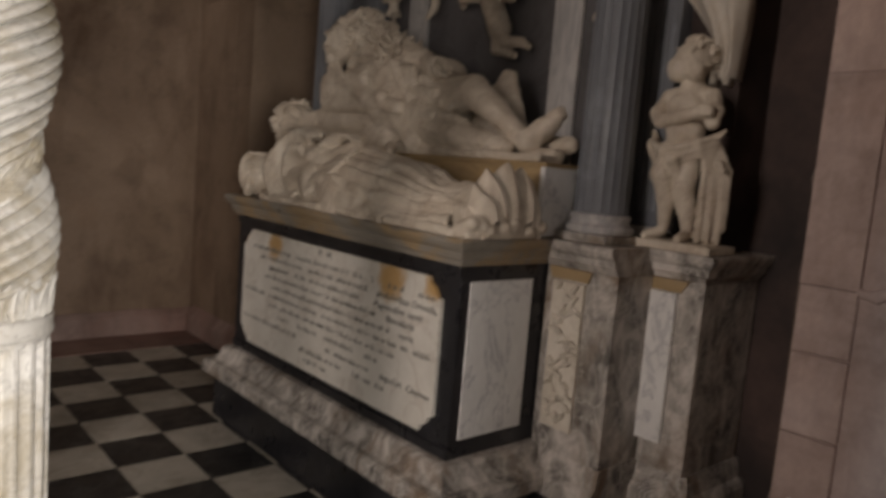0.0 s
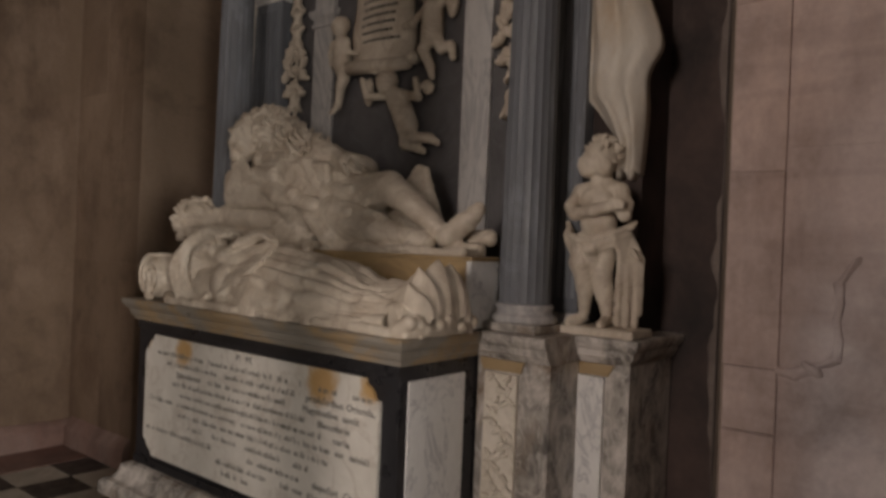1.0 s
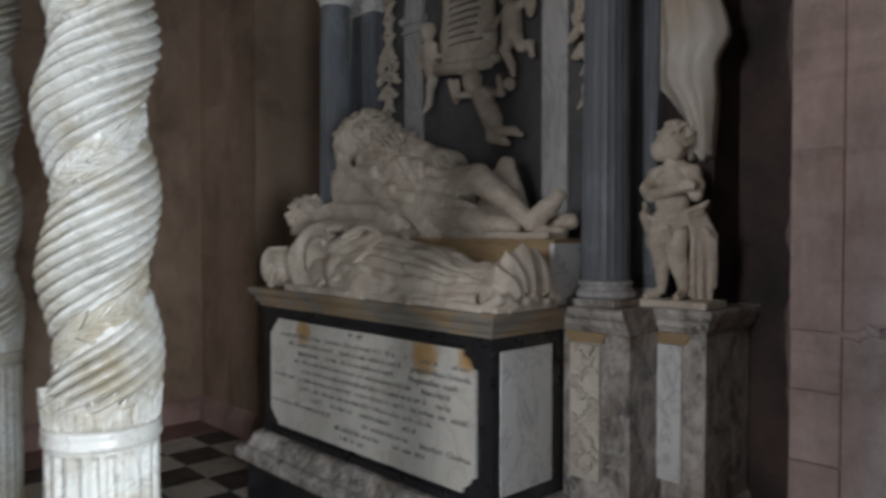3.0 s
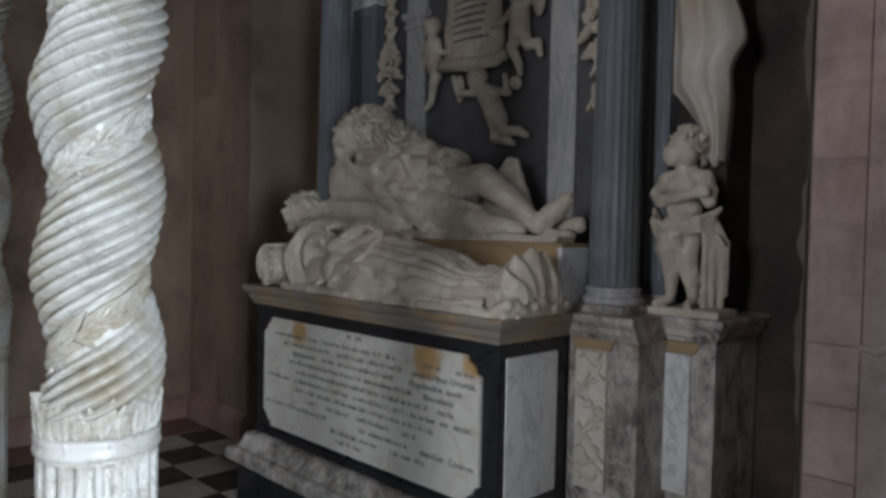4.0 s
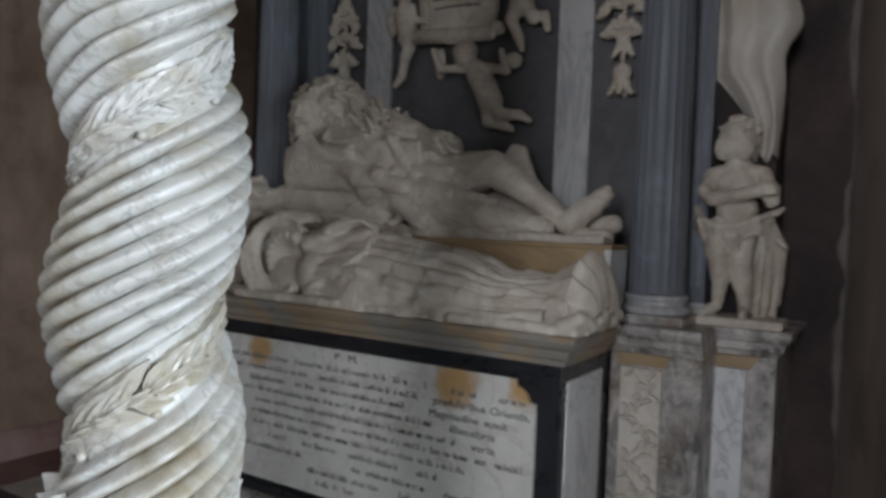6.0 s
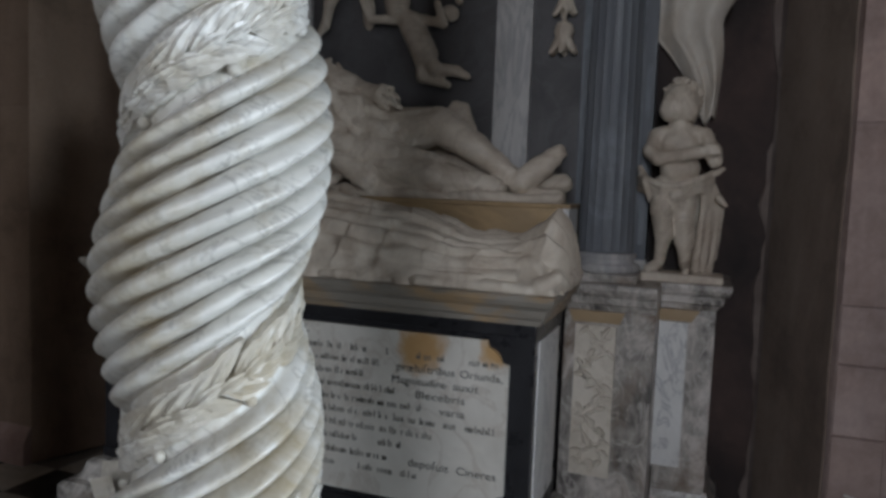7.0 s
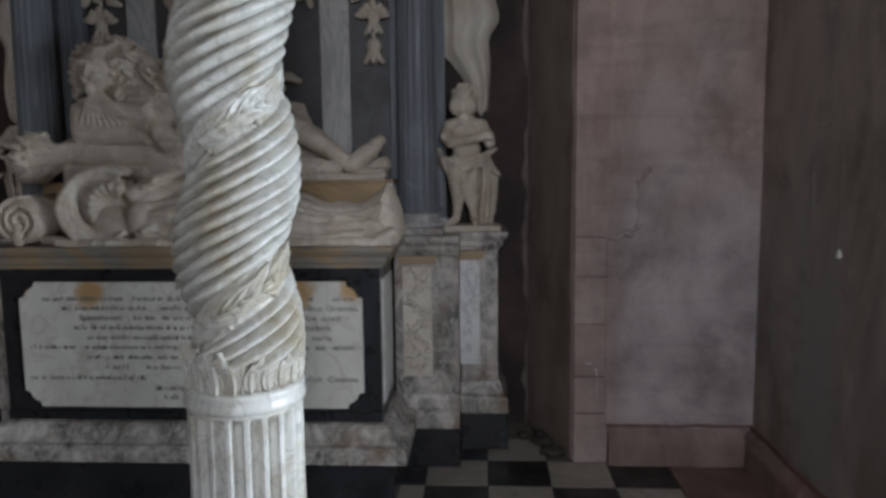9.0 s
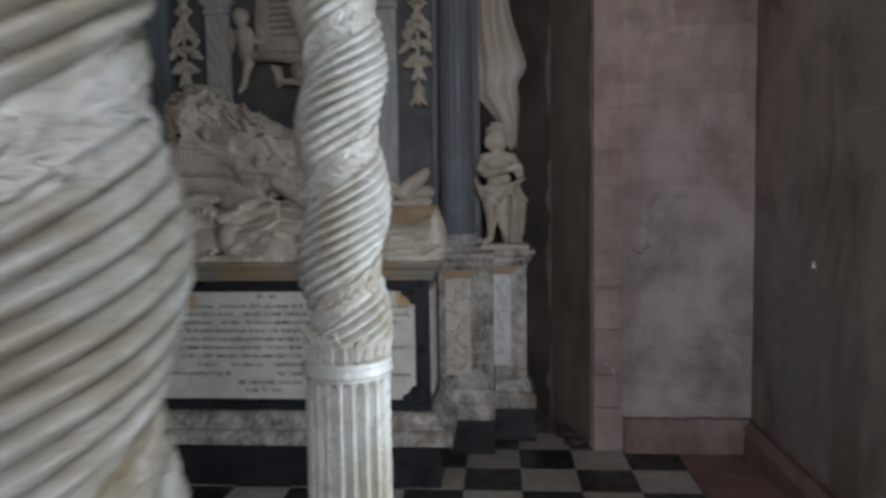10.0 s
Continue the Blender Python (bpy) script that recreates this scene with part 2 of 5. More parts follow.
def moulding(lo, hi, profile, sides):
    """A moulded course round a box footprint lo..hi (x, y); profile rows are (outward, z); sides lists which of -x, +x, -y, +y stand out."""
    bm = bmesh.new()
    rings = []
    for out, z in profile:
        x0, x1 = lo[0] - out * ("-x" in sides), hi[0] + out * ("+x" in sides)
        y0, y1 = lo[1] - out * ("-y" in sides), hi[1] + out * ("+y" in sides)
        rings.append([bm.verts.new(p) for p in ((x0, y0, z), (x1, y0, z), (x1, y1, z), (x0, y1, z))])
    for one, two in zip(rings, rings[1:]):
        for k in range(4):
            bm.faces.new((one[k], one[(k + 1) % 4], two[(k + 1) % 4], two[k]))
    bm.faces.new(rings[0][::-1])
    bm.faces.new(rings[-1])
    return bm


def mesh_of(name, bm, mat, smooth=False):
    data = bpy.data.meshes.new(name)
    bm.to_mesh(data)
    bm.free()
    data.materials.append(mat)
    if smooth:
        for p in data.polygons:
            p.use_smooth = True
    return data


def part(name, bm, mat, parent, label="", smooth=False):
    ob = new(name, mesh_of(name, bm, mat, smooth))
    ob.parent = parent
    if label:
        ob["label"] = label
    return ob


def thing(name, label, category, group="", at=(0, 0, 0)):
    ob = new(name)
    ob.location = at
    return tagged(ob, label, category, group)


def solo(name, bm, mat, label, category, smooth=False, group="", kind=""):
    return tagged(new(name, mesh_of(name, bm, mat, smooth)), label, category, group, kind)


def limb(bm, p, q, r0, r1, sides=14):
    """A tapered limb with rounded ends."""
    p, q = Vector(p), Vector(q)
    way = q - p
    if way.length > 1e-5:
        m = Matrix.Translation((p + q) / 2) @ way.to_track_quat("Z", "Y").to_matrix().to_4x4()
        bmesh.ops.create_cone(bm, cap_ends=True, segments=sides, radius1=r0, radius2=r1, depth=way.length, matrix=m)
    for c, r in ((p, r0), (q, r1)):
        bmesh.ops.create_icosphere(bm, subdivisions=2, radius=r, matrix=Matrix.Translation(c))


def blob(bm, c, radii, turn=(0, 0, 0)):
    m = pose(*c, *turn) @ Matrix.Diagonal((*radii, 1))
    bmesh.ops.create_icosphere(bm, subdivisions=3, radius=1.0, matrix=m)


class Clay:
    """Soft forms that melt into one another: a field of distances, skinned with quads."""

    def __init__(self):
        self.forms = []

    def limb(self, p, q, r0, r1, *_):
        self.forms.append(("limb", np.array(p, float), np.array(q, float), r0, r1))

    def blob(self, c, radii, turn=(0, 0, 0)):
        self.forms.append(("blob", np.array(c, float), np.array(radii, float), np.array(pose(0, 0, 0, *turn).to_3x3().transposed()), 0))

    def ball(self, c, r):
        self.blob(c, (r, r, r))

    def box(self, lo, hi, soft=0.03):
        self.forms.append(("box", np.minimum(lo, hi).astype(float), np.maximum(lo, hi).astype(float), soft, 0))

    def skin(self, voxel, melt):
        lows, highs = [], []
        for kind, a, b, c, d in self.forms:
            if kind == "limb":
                r = max(c, d)
                lows.append(np.minimum(a, b) - r), highs.append(np.maximum(a, b) + r)
            elif kind == "blob":
                lows.append(a - b.max()), highs.append(a + b.max())
            else:
                lows.append(a), highs.append(b)
        low, high = np.min(lows, 0) - 4 * voxel, np.max(highs, 0) + 4 * voxel
        shape = np.ceil((high - low) / voxel).astype(int) + 1
        field = np.full(shape, 1.0, np.float32)
        pad = 3 * voxel + melt
        for (kind, a, b, c, d), lo, hi in zip(self.forms, lows, highs):
            i0 = np.maximum(0, np.floor((lo - pad - low) / voxel).astype(int))
            i1 = np.minimum(shape, np.ceil((hi + pad - low) / voxel).astype(int) + 1)
            axes = [low[n] + voxel * np.arange(i0[n], i1[n]) for n in range(3)]
            p = np.stack(np.meshgrid(*axes, indexing="ij"), -1)
            if kind == "limb":
                way = b - a
                t = np.clip(((p - a) @ way) / max(way @ way, 1e-9), 0, 1)
                dist = np.linalg.norm(p - a - t[..., None] * way, axis=-1) - (c + (d - c) * t)
            elif kind == "blob":
                q = (p - a) @ c.T
                k0 = np.linalg.norm(q / b, axis=-1)
                k1 = np.linalg.norm(q / (b * b), axis=-1) + 1e-9
                dist = k0 * (k0 - 1) / k1
            else:
                q = np.abs(p - (a + b) / 2) - ((b - a) / 2 - c)
                dist = np.linalg.norm(np.maximum(q, 0), axis=-1) + np.minimum(q.max(-1), 0) - c
            cut = tuple(slice(i0[n], i1[n]) for n in range(3))
            old = field[cut]
            h = np.maximum(melt - np.abs(old - dist), 0) / melt
            field[cut] = np.minimum(old, dist) - h * h * melt * 0.25
        inside = field < 0
        corners = [(i, j, k) for i in (0, 1) for j in (0, 1) for k in (0, 1)]
        n = np.array(shape) - 1

        def at(arr, o):
            return arr[o[0]:o[0] + n[0], o[1]:o[1] + n[1], o[2]:o[2] + n[2]]
        total = sum(at(inside, o).astype(np.int8) for o in corners)
        live = (total > 0) & (total < 8)
        cells = np.argwhere(live)
        number = np.full(live.shape, -1, np.int64)
        number[tuple(cells.T)] = np.arange(len(cells))
        place, weight = np.zeros((len(cells), 3)), np.zeros((len(cells), 1))
        for s in corners:
            for ax in range(3):
                if s[ax]:
                    continue
                e = tuple(1 if m == ax else s[m] for m in range(3))
                f0 = field[tuple((cells + s).T)]
                f1 = field[tuple((cells + e).T)]
                hit = (f0 < 0) != (f1 < 0)
                t = np.where(hit, f0 / np.where(hit, f0 - f1, 1), 0)
                pt = np.array(s, float) + t[:, None] * (np.array(e, float) - np.array(s, float))
                place += pt * hit[:, None]
                weight += hit[:, None]
        verts = low + voxel * (cells + place / weight)
        quads = []
        for ax in range(3):
            o = tuple(1 if m == ax else 0 for m in range(3))
            first = inside[: shape[0] - o[0], : shape[1] - o[1], : shape[2] - o[2]]
            second = inside[o[0]:, o[1]:, o[2]:]
            u, v = (ax + 1) % 3, (ax + 2) % 3
            for flip in (False, True):
                spots = np.argwhere((first & ~second) if not flip else (~first & second))
                spots = spots[(spots[:, u] > 0) & (spots[:, v] > 0)]
                eu, ev = np.eye(3, dtype=int)[u], np.eye(3, dtype=int)[v]
                ring = [number[tuple((spots - du * eu - dv * ev).T)] for du, dv in ((0, 0), (1, 0), (1, 1), (0, 1))]
                quads.append(np.stack(ring if not flip else ring[::-1], 1))
        return verts, np.concatenate(quads)


def cloth(rows, cols, at):
    """A draped surface: at(u, v) gives its place for u along and v across, both 0 to 1."""
    verts = np.array([at(i / rows, j / cols) for i in range(rows + 1) for j in range(cols + 1)], float)
    quads = [(i * (cols + 1) + j, (i + 1) * (cols + 1) + j, (i + 1) * (cols + 1) + j + 1, i * (cols + 1) + j + 1) for i in range(rows) for j in range(cols)]
    return verts, np.array(quads)


def sculpt(name, clay, mat, label, category, voxel=0.010, melt=0.02, folds=0.0, run=(1, 1, 1), wave=22.0, group="", base=None, cloths=()):
    """One carved body out of melted forms, cut with fold-like furrows, with draped cloths laid over it."""
    verts, quads = clay.skin(voxel, melt)
    data = bpy.data.meshes.new(name)
    data.from_pydata(verts.tolist(), [], quads.tolist())
    data.update()
    if folds:
        normals = np.zeros(len(verts) * 3)
        data.vertices.foreach_get("normal", normals)
        normals = normals.reshape(-1, 3)
        push = np.zeros(len(verts))
        for n, (x, y, z) in enumerate(verts * np.array(run)):
            c = Vector((x, y, z))
            c = c + noise.noise_vector(c * 5.0) * 0.10
            push[n] = (0.42 - abs(noise.noise(c * wave * 0.5)) * 1.9) + 0.45 * noise.noise(c * wave * 1.3)
        verts = verts + normals * (folds * push)[:, None]
    if cloths:
        for more, faces in cloths:
            quads = np.concatenate([quads, faces + len(verts)])
            verts = np.concatenate([verts, more])
        data.clear_geometry()
        data.from_pydata(verts.tolist(), [], quads.tolist())
    if base is not None:
        verts[:, 2] = np.maximum(verts[:, 2], base)
    data.vertices.foreach_set("co", verts.ravel())
    data.update()
    for p in data.polygons:
        p.use_smooth = True
    data.materials.append(mat)
    return tagged(new(name, data), label, category, group)


# ---- the place: floors, walls, ceiling ----
MID = 3.06          # the tomb's middle line
BACK, FACE = 3.20, 2.56
HIGH = 5.2
floor = tagged(new("floor", mesh_of("floor", box((-6.3, -3.9, -0.30), (3.9, 7.2, -0.012)), PAVING)), "worn grey-brown stone paving under the chapel tiles", "floor", kind="structure")
tagged(new("ceiling", mesh_of("ceiling", box((-6.3, -3.9, HIGH), (3.9, 7.2, HIGH + 0.3)), PLASTER)), "plain lime-plastered ceiling high over the chapel", "ceiling", kind="structure")


def wall(name, bm, mat, label):
    return tagged(new(name, mesh_of(name, bm, mat)), label, "wall", kind="structure")


wall_niche = wall("wall_niche", box((BACK, 0.8, 0), (BACK + 0.35, 5.4, HIGH)), DARK_BROWN, "near-black mottled brown wall behind the tomb")
# piers beside the niche, their inner cheeks slightly splayed
wall_south_pier = wall("wall_east_south", prism([(FACE, -0.30), (FACE, 1.03), (BACK, 1.25), (BACK + 0.35, 1.25), (BACK + 0.35, -0.30)], "z", 0, HIGH), PINK, "pinkish sandstone wall with cracked joints beside the niche")
# darker brown plaster skin on the reveal, chipped back at its outer edge
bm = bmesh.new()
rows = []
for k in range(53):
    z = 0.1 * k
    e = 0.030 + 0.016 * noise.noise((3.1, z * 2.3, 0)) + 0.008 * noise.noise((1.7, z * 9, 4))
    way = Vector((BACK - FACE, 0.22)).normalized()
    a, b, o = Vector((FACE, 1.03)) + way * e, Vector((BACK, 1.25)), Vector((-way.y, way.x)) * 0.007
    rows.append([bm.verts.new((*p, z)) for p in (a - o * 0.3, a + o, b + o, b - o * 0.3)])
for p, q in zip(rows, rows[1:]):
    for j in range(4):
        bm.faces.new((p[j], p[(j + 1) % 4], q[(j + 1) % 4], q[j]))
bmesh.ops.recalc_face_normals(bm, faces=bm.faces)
tagged(new("wall_reveal", mesh_of("wall_reveal", bm, CHEEK)), "darker brown plaster on the niche's side", "wall", kind="structure")
wall_north_pier = wall("wall_east_north", prism([(FACE, 6.5), (BACK + 0.35, 6.5), (BACK + 0.35, 5.0), (BACK, 5.0), (FACE, 5.2)], "z", 0, HIGH), BROWN, "dim brown stone wall beside the niche")
wall("wall_south", box((0.70, -0.30, 0), (FACE, 0.0, HIGH)), LIMEWASH, "pink and grey stained sandstone side wall")
def pierced(name, label, mat, *boxes):
    bm = bmesh.new()
    for lo, hi in boxes:
        bm_box(bm, lo, hi)
    return wall(name, bm, mat, label)


# high opening, out of view, added for the north fill lamp
pierced("wall_north", "dim brown sandstone wall with faint block joints", BROWN, ((-6.0, 6.2, 0), (-5.35, 6.5, HIGH)), ((-3.25, 6.2, 0), (FACE, 6.5, HIGH)), ((-5.35, 6.2, 0), (-3.25, 6.5, 2.6)), ((-5.35, 6.2, 4.6), (-3.25, 6.5, HIGH)))
# added wall, unseen: keeps the aisle lamp off the westernmost spiral column
wall("wall_south_west", box((-5.9, -0.30, 0), (-0.80, 0.0, HIGH)), PLASTER, "plain unseen wall added to block aisle light from the column")
wall("wall_far", box((0.70, -2.2, 0), (1.0, -0.30, HIGH)), PLASTER, "plain plastered aisle wall")
pierced("wall_aisle", "plastered aisle wall with a tall opening to daylight", PLASTER, ((-6.0, -2.5, 0), (-1.25, -2.2, HIGH)), ((0.45, -2.5, 0), (0.7, -2.2, HIGH)), ((-1.25, -2.5, 0), (0.45, -2.2, 0.35)), ((-1.25, -2.5, 2.35), (0.45, -2.2, HIGH)))
# opening added for the west fill lamp
pierced("wall_west", "unseen plastered west wall with an opening added for its lamp", PLASTER, ((-6.2, -2.5, 0), (-5.9, 0.0, HIGH)), ((-6.2, 1.25, 0), (-5.9, 6.5, HIGH)), ((-6.2, 0.0, 0), (-5.9, 1.25, 1.7)), ((-6.2, 0.0, 4.5), (-5.9, 1.25, HIGH)))

# red-washed skirting course, chamfered on top
def skirting(outline, axis, a, b, label):
    bm = bm_prism(bmesh.new(), outline, axis, a, b)
    cuts = int((b - a) / 0.06)
    for k in range(1, cuts):
        at = a + (b - a) * k / cuts
        bmesh.ops.bisect_plane(bm, geom=list(bm.verts) + list(bm.edges) + list(bm.faces), plane_co=(at, 0, 0) if axis == "x" else (0, at, 0), plane_no=(1, 0, 0) if axis == "x" else (0, 1, 0))
    for v in bm.verts:
        if v.co.z > 0.01:
            v.co.z += 0.016 * noise.noise(v.co * 7) + 0.008 * noise.noise(v.co * 23)
    return tagged(new("baseboard", mesh_of("baseboard", bm, SKIRT)), label, "skirting", kind="structure")



skirting([(FACE - 0.06, 0), (FACE, 0), (FACE, 0.225), (FACE - 0.010, 0.212), (FACE - 0.030, 0.185), (FACE - 0.052, 0.150), (FACE - 0.058, 0.135)], "y", 0.055, 0.83, "red-washed low stone skirting with a chamfered top")
skirting([(0.0, 0), (0.06, 0), (0.058, 0.135), (0.052, 0.150), (0.030, 0.185), (0.010, 0.212), (0.0, 0.225)], "x", 0.72, FACE, "red-washed low stone skirting along the side wall")
skirting([(FACE - 0.06, 0), (FACE, 0), (FACE, 0.225), (FACE - 0.010, 0.212), (FACE - 0.030, 0.185), (FACE - 0.052, 0.150), (FACE - 0.058, 0.135)], "y", 5.2, 6.145, "red-washed low stone skirting in the dim corner")
skirting([(6.2, 0), (6.145, 0), (6.145, 0.155), (6.18, 0.20), (6.2, 0.205)], "x", -5.9, FACE, "red-washed low stone skirting along the dim wall")
# margin of red stone slabs between the tiles and the side walls
bm = bmesh.new()
for k in range(9):
    x0 = FACE - 0.06 - 0.57 * (k + 1)
    bm_box(bm, (x0 + 0.004, 0.058, -0.02), (x0 + 0.566, 0.487, 0.004 + 0.002 * (k % 3)), 0.004)
    bm_box(bm, (x0 + 0.004, 5.697, -0.02), (x0 + 0.566, 6.14, 0.004 + 0.002 * (k % 2)), 0.004)
tagged(new("floor_margin", mesh_of("floor_margin", bm, RED)), "reddish stone slabs edging the chequered floor", "floor slabs", kind="structure")


# ---- the tomb chest ----
chest = thing("tomb_chest", "black-framed marble tomb chest with an inscribed white front", "tomb", at=(2.2, MID, 0))



def under(ob, parent):
    """Keeps a part that was built in world places where it is, under its thing."""
    ob.matrix_parent_inverse = Matrix.Translation(-Vector(parent.location))
    return ob


Y0, Y1 = 2.07, 2 * MID - 2.07
under(part("plinth", box((1.885, Y0 - 0.06, 0), (2.50, Y1 + 0.06, 0.262), 0.006), BLACK, chest, "black marble plinth"), chest)
under(part("base_moulding", moulding((1.975, Y0), (2.50, Y1), [(0.125, 0.262), (0.135, 0.268), (0.135, 0.325), (0.118, 0.345), (0.085, 0.352), (0.062, 0.38), (0.05, 0.42), (0.03, 0.436), (0.0, 0.442)], ("-x", "-y", "+y")), GREY, chest, "grey veined marble base moulding"), chest)
under(part("body", box((1.980, Y0, 0.442), (2.50, Y1, 1.24), 0.004), BLACK, chest, "polished black marble frame"), chest)
# raised black fillets round the panels
for lo, hi in (((1.968, Y0 - 0.003, 1.195), (1.99, Y1, 1.239)), ((1.968, Y0 - 0.003, 0.443), (1.99, Y1, 0.488))):
    under(part("fillet", box(lo, hi, 0.004), BLACK, chest), chest)


def chamfered(y0, y1, z0, z1, c, ears):
    """Panel outline with stepped concave corners."""
    pts = []
    for (y, z), (sy, sz) in (((y0, z0), (1, 1)), ((y1, z0), (-1, 1)), ((y1, z1), (-1, -1)), ((y0, z1), (1, -1))):
        arc = [(y, z + sz * c), (y + sy * c * 0.30, z + sz * c * 0.92), (y + sy * c * 0.42, z + sz * c * 0.62), (y + sy * c * 0.62, z + sz * c * 0.42), (y + sy * c * 0.92, z + sz * c * 0.30), (y + sy * c, z)]
        pts += arc if (sy * sz) > 0 else arc[::-1]
    return pts


def stained_panel():
    m, t, b = material("inscribed_marble", 0.42)
    vec = coords(t)
    col = ramp(t, noise_at(t, vec, 5, 7, 0.6, 0.5), [(0.3, (0.60, 0.57, 0.51)), (0.7, (0.76, 0.73, 0.67))])
    veins = ramp(t, noise_at(t, vec, 3, 8, 0.6, 1.5), [(0.47, (0, 0, 0)), (0.5, (0.5, 0.5, 0.5)), (0.53, (0, 0, 0))])
    col = mix(t, veins, col, (0.48, 0.42, 0.36))
    for y, z, r in ((3.565, 1.118, 0.105), (2.50, 1.115, 0.125), (3.925, 1.165, 0.07), (2.20, 1.135, 0.075)):
        g = t.nodes.new("ShaderNodeMapping")
        g.inputs["Scale"].default_value = (0, 1 / r, 1 / r)
        wob = node(t, "ShaderNodeTexNoise", Scale=14.0, Detail=5.0)
        t.links.new(vec, wob.inputs["Vector"])
        add = t.nodes.new("ShaderNodeVectorMath")
        add.operation = "MULTIPLY_ADD"
        t.links.new(wob.outputs["Color"], add.inputs[0])
        add.inputs[1].default_value = (0.10, 0.10, 0.10)
        t.links.new(vec, add.inputs[2])
        t.links.new(add.outputs[0], g.inputs["Vector"])
        g.inputs["Location"].default_value = (0, -(y + 0.05) / r, -(z + 0.05) / r)
        ball = t.nodes.new("ShaderNodeVectorMath")
        ball.operation = "LENGTH"
        t.links.new(g.outputs[0], ball.inputs[0])
        spot = ramp(t, ball.outputs["Value"], [(0.45, (0.85, 0.85, 0.85)), (0.72, (0.5, 0.5, 0.5)), (0.9, (0, 0, 0))])
        col = mix(t, spot, col, (0.50, 0.27, 0.07))
    t.links.new(col, b.inputs["Base Color"])
    relief(t, b, noise_at(t, vec, 70, 4), 0.1, 0.003)
    return m


PANEL = stained_panel()
tablet = under(part("inscription_tablet", prism(chamfered(2.16, 3.945, 0.515, 1.172, 0.085, 1), "x", 1.964, 1.99), PANEL, chest, "white marble tablet with rust stains and worn lettering"), chest)
for a, b in ((Y0 - 0.006, Y0 + 0.01), (Y1 - 0.01, Y1 + 0.006)):
    under(part("side_panel", box((2.03, a, 0.52), (2.395, b, 1.175), 0.004), WHITE, chest, "plain white marble side panel"), chest)

# lettering: readable words as letters, worn lines as plain bars
def letters(text, y, z, size, wide=None):
    """Text on the tablet's face, from y towards -y, baseline at z."""
    cu = bpy.data.curves.new("words", "FONT")
    cu.body, cu.size, cu.extrude = text, size, 0.0008
    tmp = new("words", cu)
    data = bpy.data.meshes.new_from_object(tmp.evaluated_get(bpy.context.evaluated_depsgraph_get()))
    bpy.data.objects.remove(tmp)
    span = max(v.co.x for v in data.vertices)
    k = wide / span if wide else 1.0
    bm = bmesh.new()
    bm.from_mesh(data)
    for v in bm.verts:
        v.co = Vector((1.9632 - v.co.z, y - v.co.x * k, z + v.co.y))
    return tagged(under(part("lettering", bm, LETTER, chest, "worn black lettering"), chest), kind="stuff")


letters("P.  M.", 3.115, 1.128, 0.044, 0.13)
letters("præluſtribus", 2.60, 1.022, 0.042, 0.235)
letters("Oriunda,", 2.345, 1.022, 0.042, 0.165)
letters("Magnitudine", 2.62, 0.972, 0.042, 0.225)
letters("auxit", 2.37, 0.972, 0.042, 0.10)
letters("Illecebris", 2.52, 0.922, 0.042, 0.20)
letters("varia", 2.42, 0.870, 0.042, 0.10)
letters("depoſuit", 2.54, 0.655, 0.042, 0.165)
letters("Cineres", 2.345, 0.655, 0.042, 0.155)
letters("Splendorem", 3.63, 0.974, 0.042, 0.22)
bars = bmesh.new()
rng = random.Random(7)
ROW_SPANS = ((1.075, 3.82, 3.40), (1.075, 3.34, 2.62), (1.072, 2.52, 2.19), (1.026, 3.72, 3.28), (1.026, 3.2, 2.68), (0.976, 3.34, 2.74), (0.925, 3.66, 2.60),
             (0.873, 3.60, 2.50), (0.822, 3.92, 2.20), (0.770, 3.60, 2.44), (0.717, 3.50, 2.56), (0.66, 3.91, 3.30), (0.66, 3.0, 2.62), (0.607, 3.25, 2.86), (0.607, 2.75, 2.5), (0.558, 3.20, 2.98))
for z, start, stop in ROW_SPANS:
    y = start
    while y > stop:
        w = rng.uniform(0.02, 0.085)
        if rng.random() < 0.93:
            # a worn word: a run of short strokes
            s = y
            while s > max(stop, y - w):
                tall = rng.choice((0.017, 0.017, 0.019, 0.027))
                if rng.random() < 0.82:
                    bm_box(bars, (1.9628, s - 0.0052, z), (1.9645, s, z + tall))
                    if rng.random() < 0.5:
                        bm_box(bars, (1.9628, s - 0.010, z + rng.choice((0.0, 0.012))), (1.9645, s, z + 0.0045 + rng.choice((0.0, 0.012))))
                s -= 0.0105
        y -= w + 0.013
tagged(under(part("worn_lettering", bars, FAINT, chest, "faint worn lines of lettering"), chest), kind="stuff")

# the slab with its moulded edge
slab = solo("tomb_slab", moulding((1.975, Y0), (2.50, Y1), [(0.0, 1.240), (0.018, 1.242), (0.022, 1.262), (0.035, 1.270), (0.042, 1.300), (0.060, 1.315), (0.072, 1.335), (0.072, 1.350), (0.066, 1.356)], ("-x", "-y", "+y")), OCHRE, "ochre and grey marble slab with moulded edge on the chest", "slab")

# block that lifts the rear figure
block = thing("raised_block", "yellow-brown marble block with a white end panel", "block", at=(2.6, MID, 1.356))
under(part("core", box((2.39, 2.075, 1.356), (2.78, 2 * MID - 2.08, 1.655), 0.005), BRONZED, block), block)
under(part("end_panel", prism([(2.385, 1.357), (2.60, 1.357), (2.585, 1.45), (2.60, 1.56), (2.60, 1.654), (2.385, 1.654)], "y", 2.05, 2.075), WHITE, block, "white marble end panel"), block)
under(part("top_fillet", box((2.378, 2.045, 1.655), (2.79, 2 * MID - 2.07, 1.672), 0.004), BRONZED, block), block)


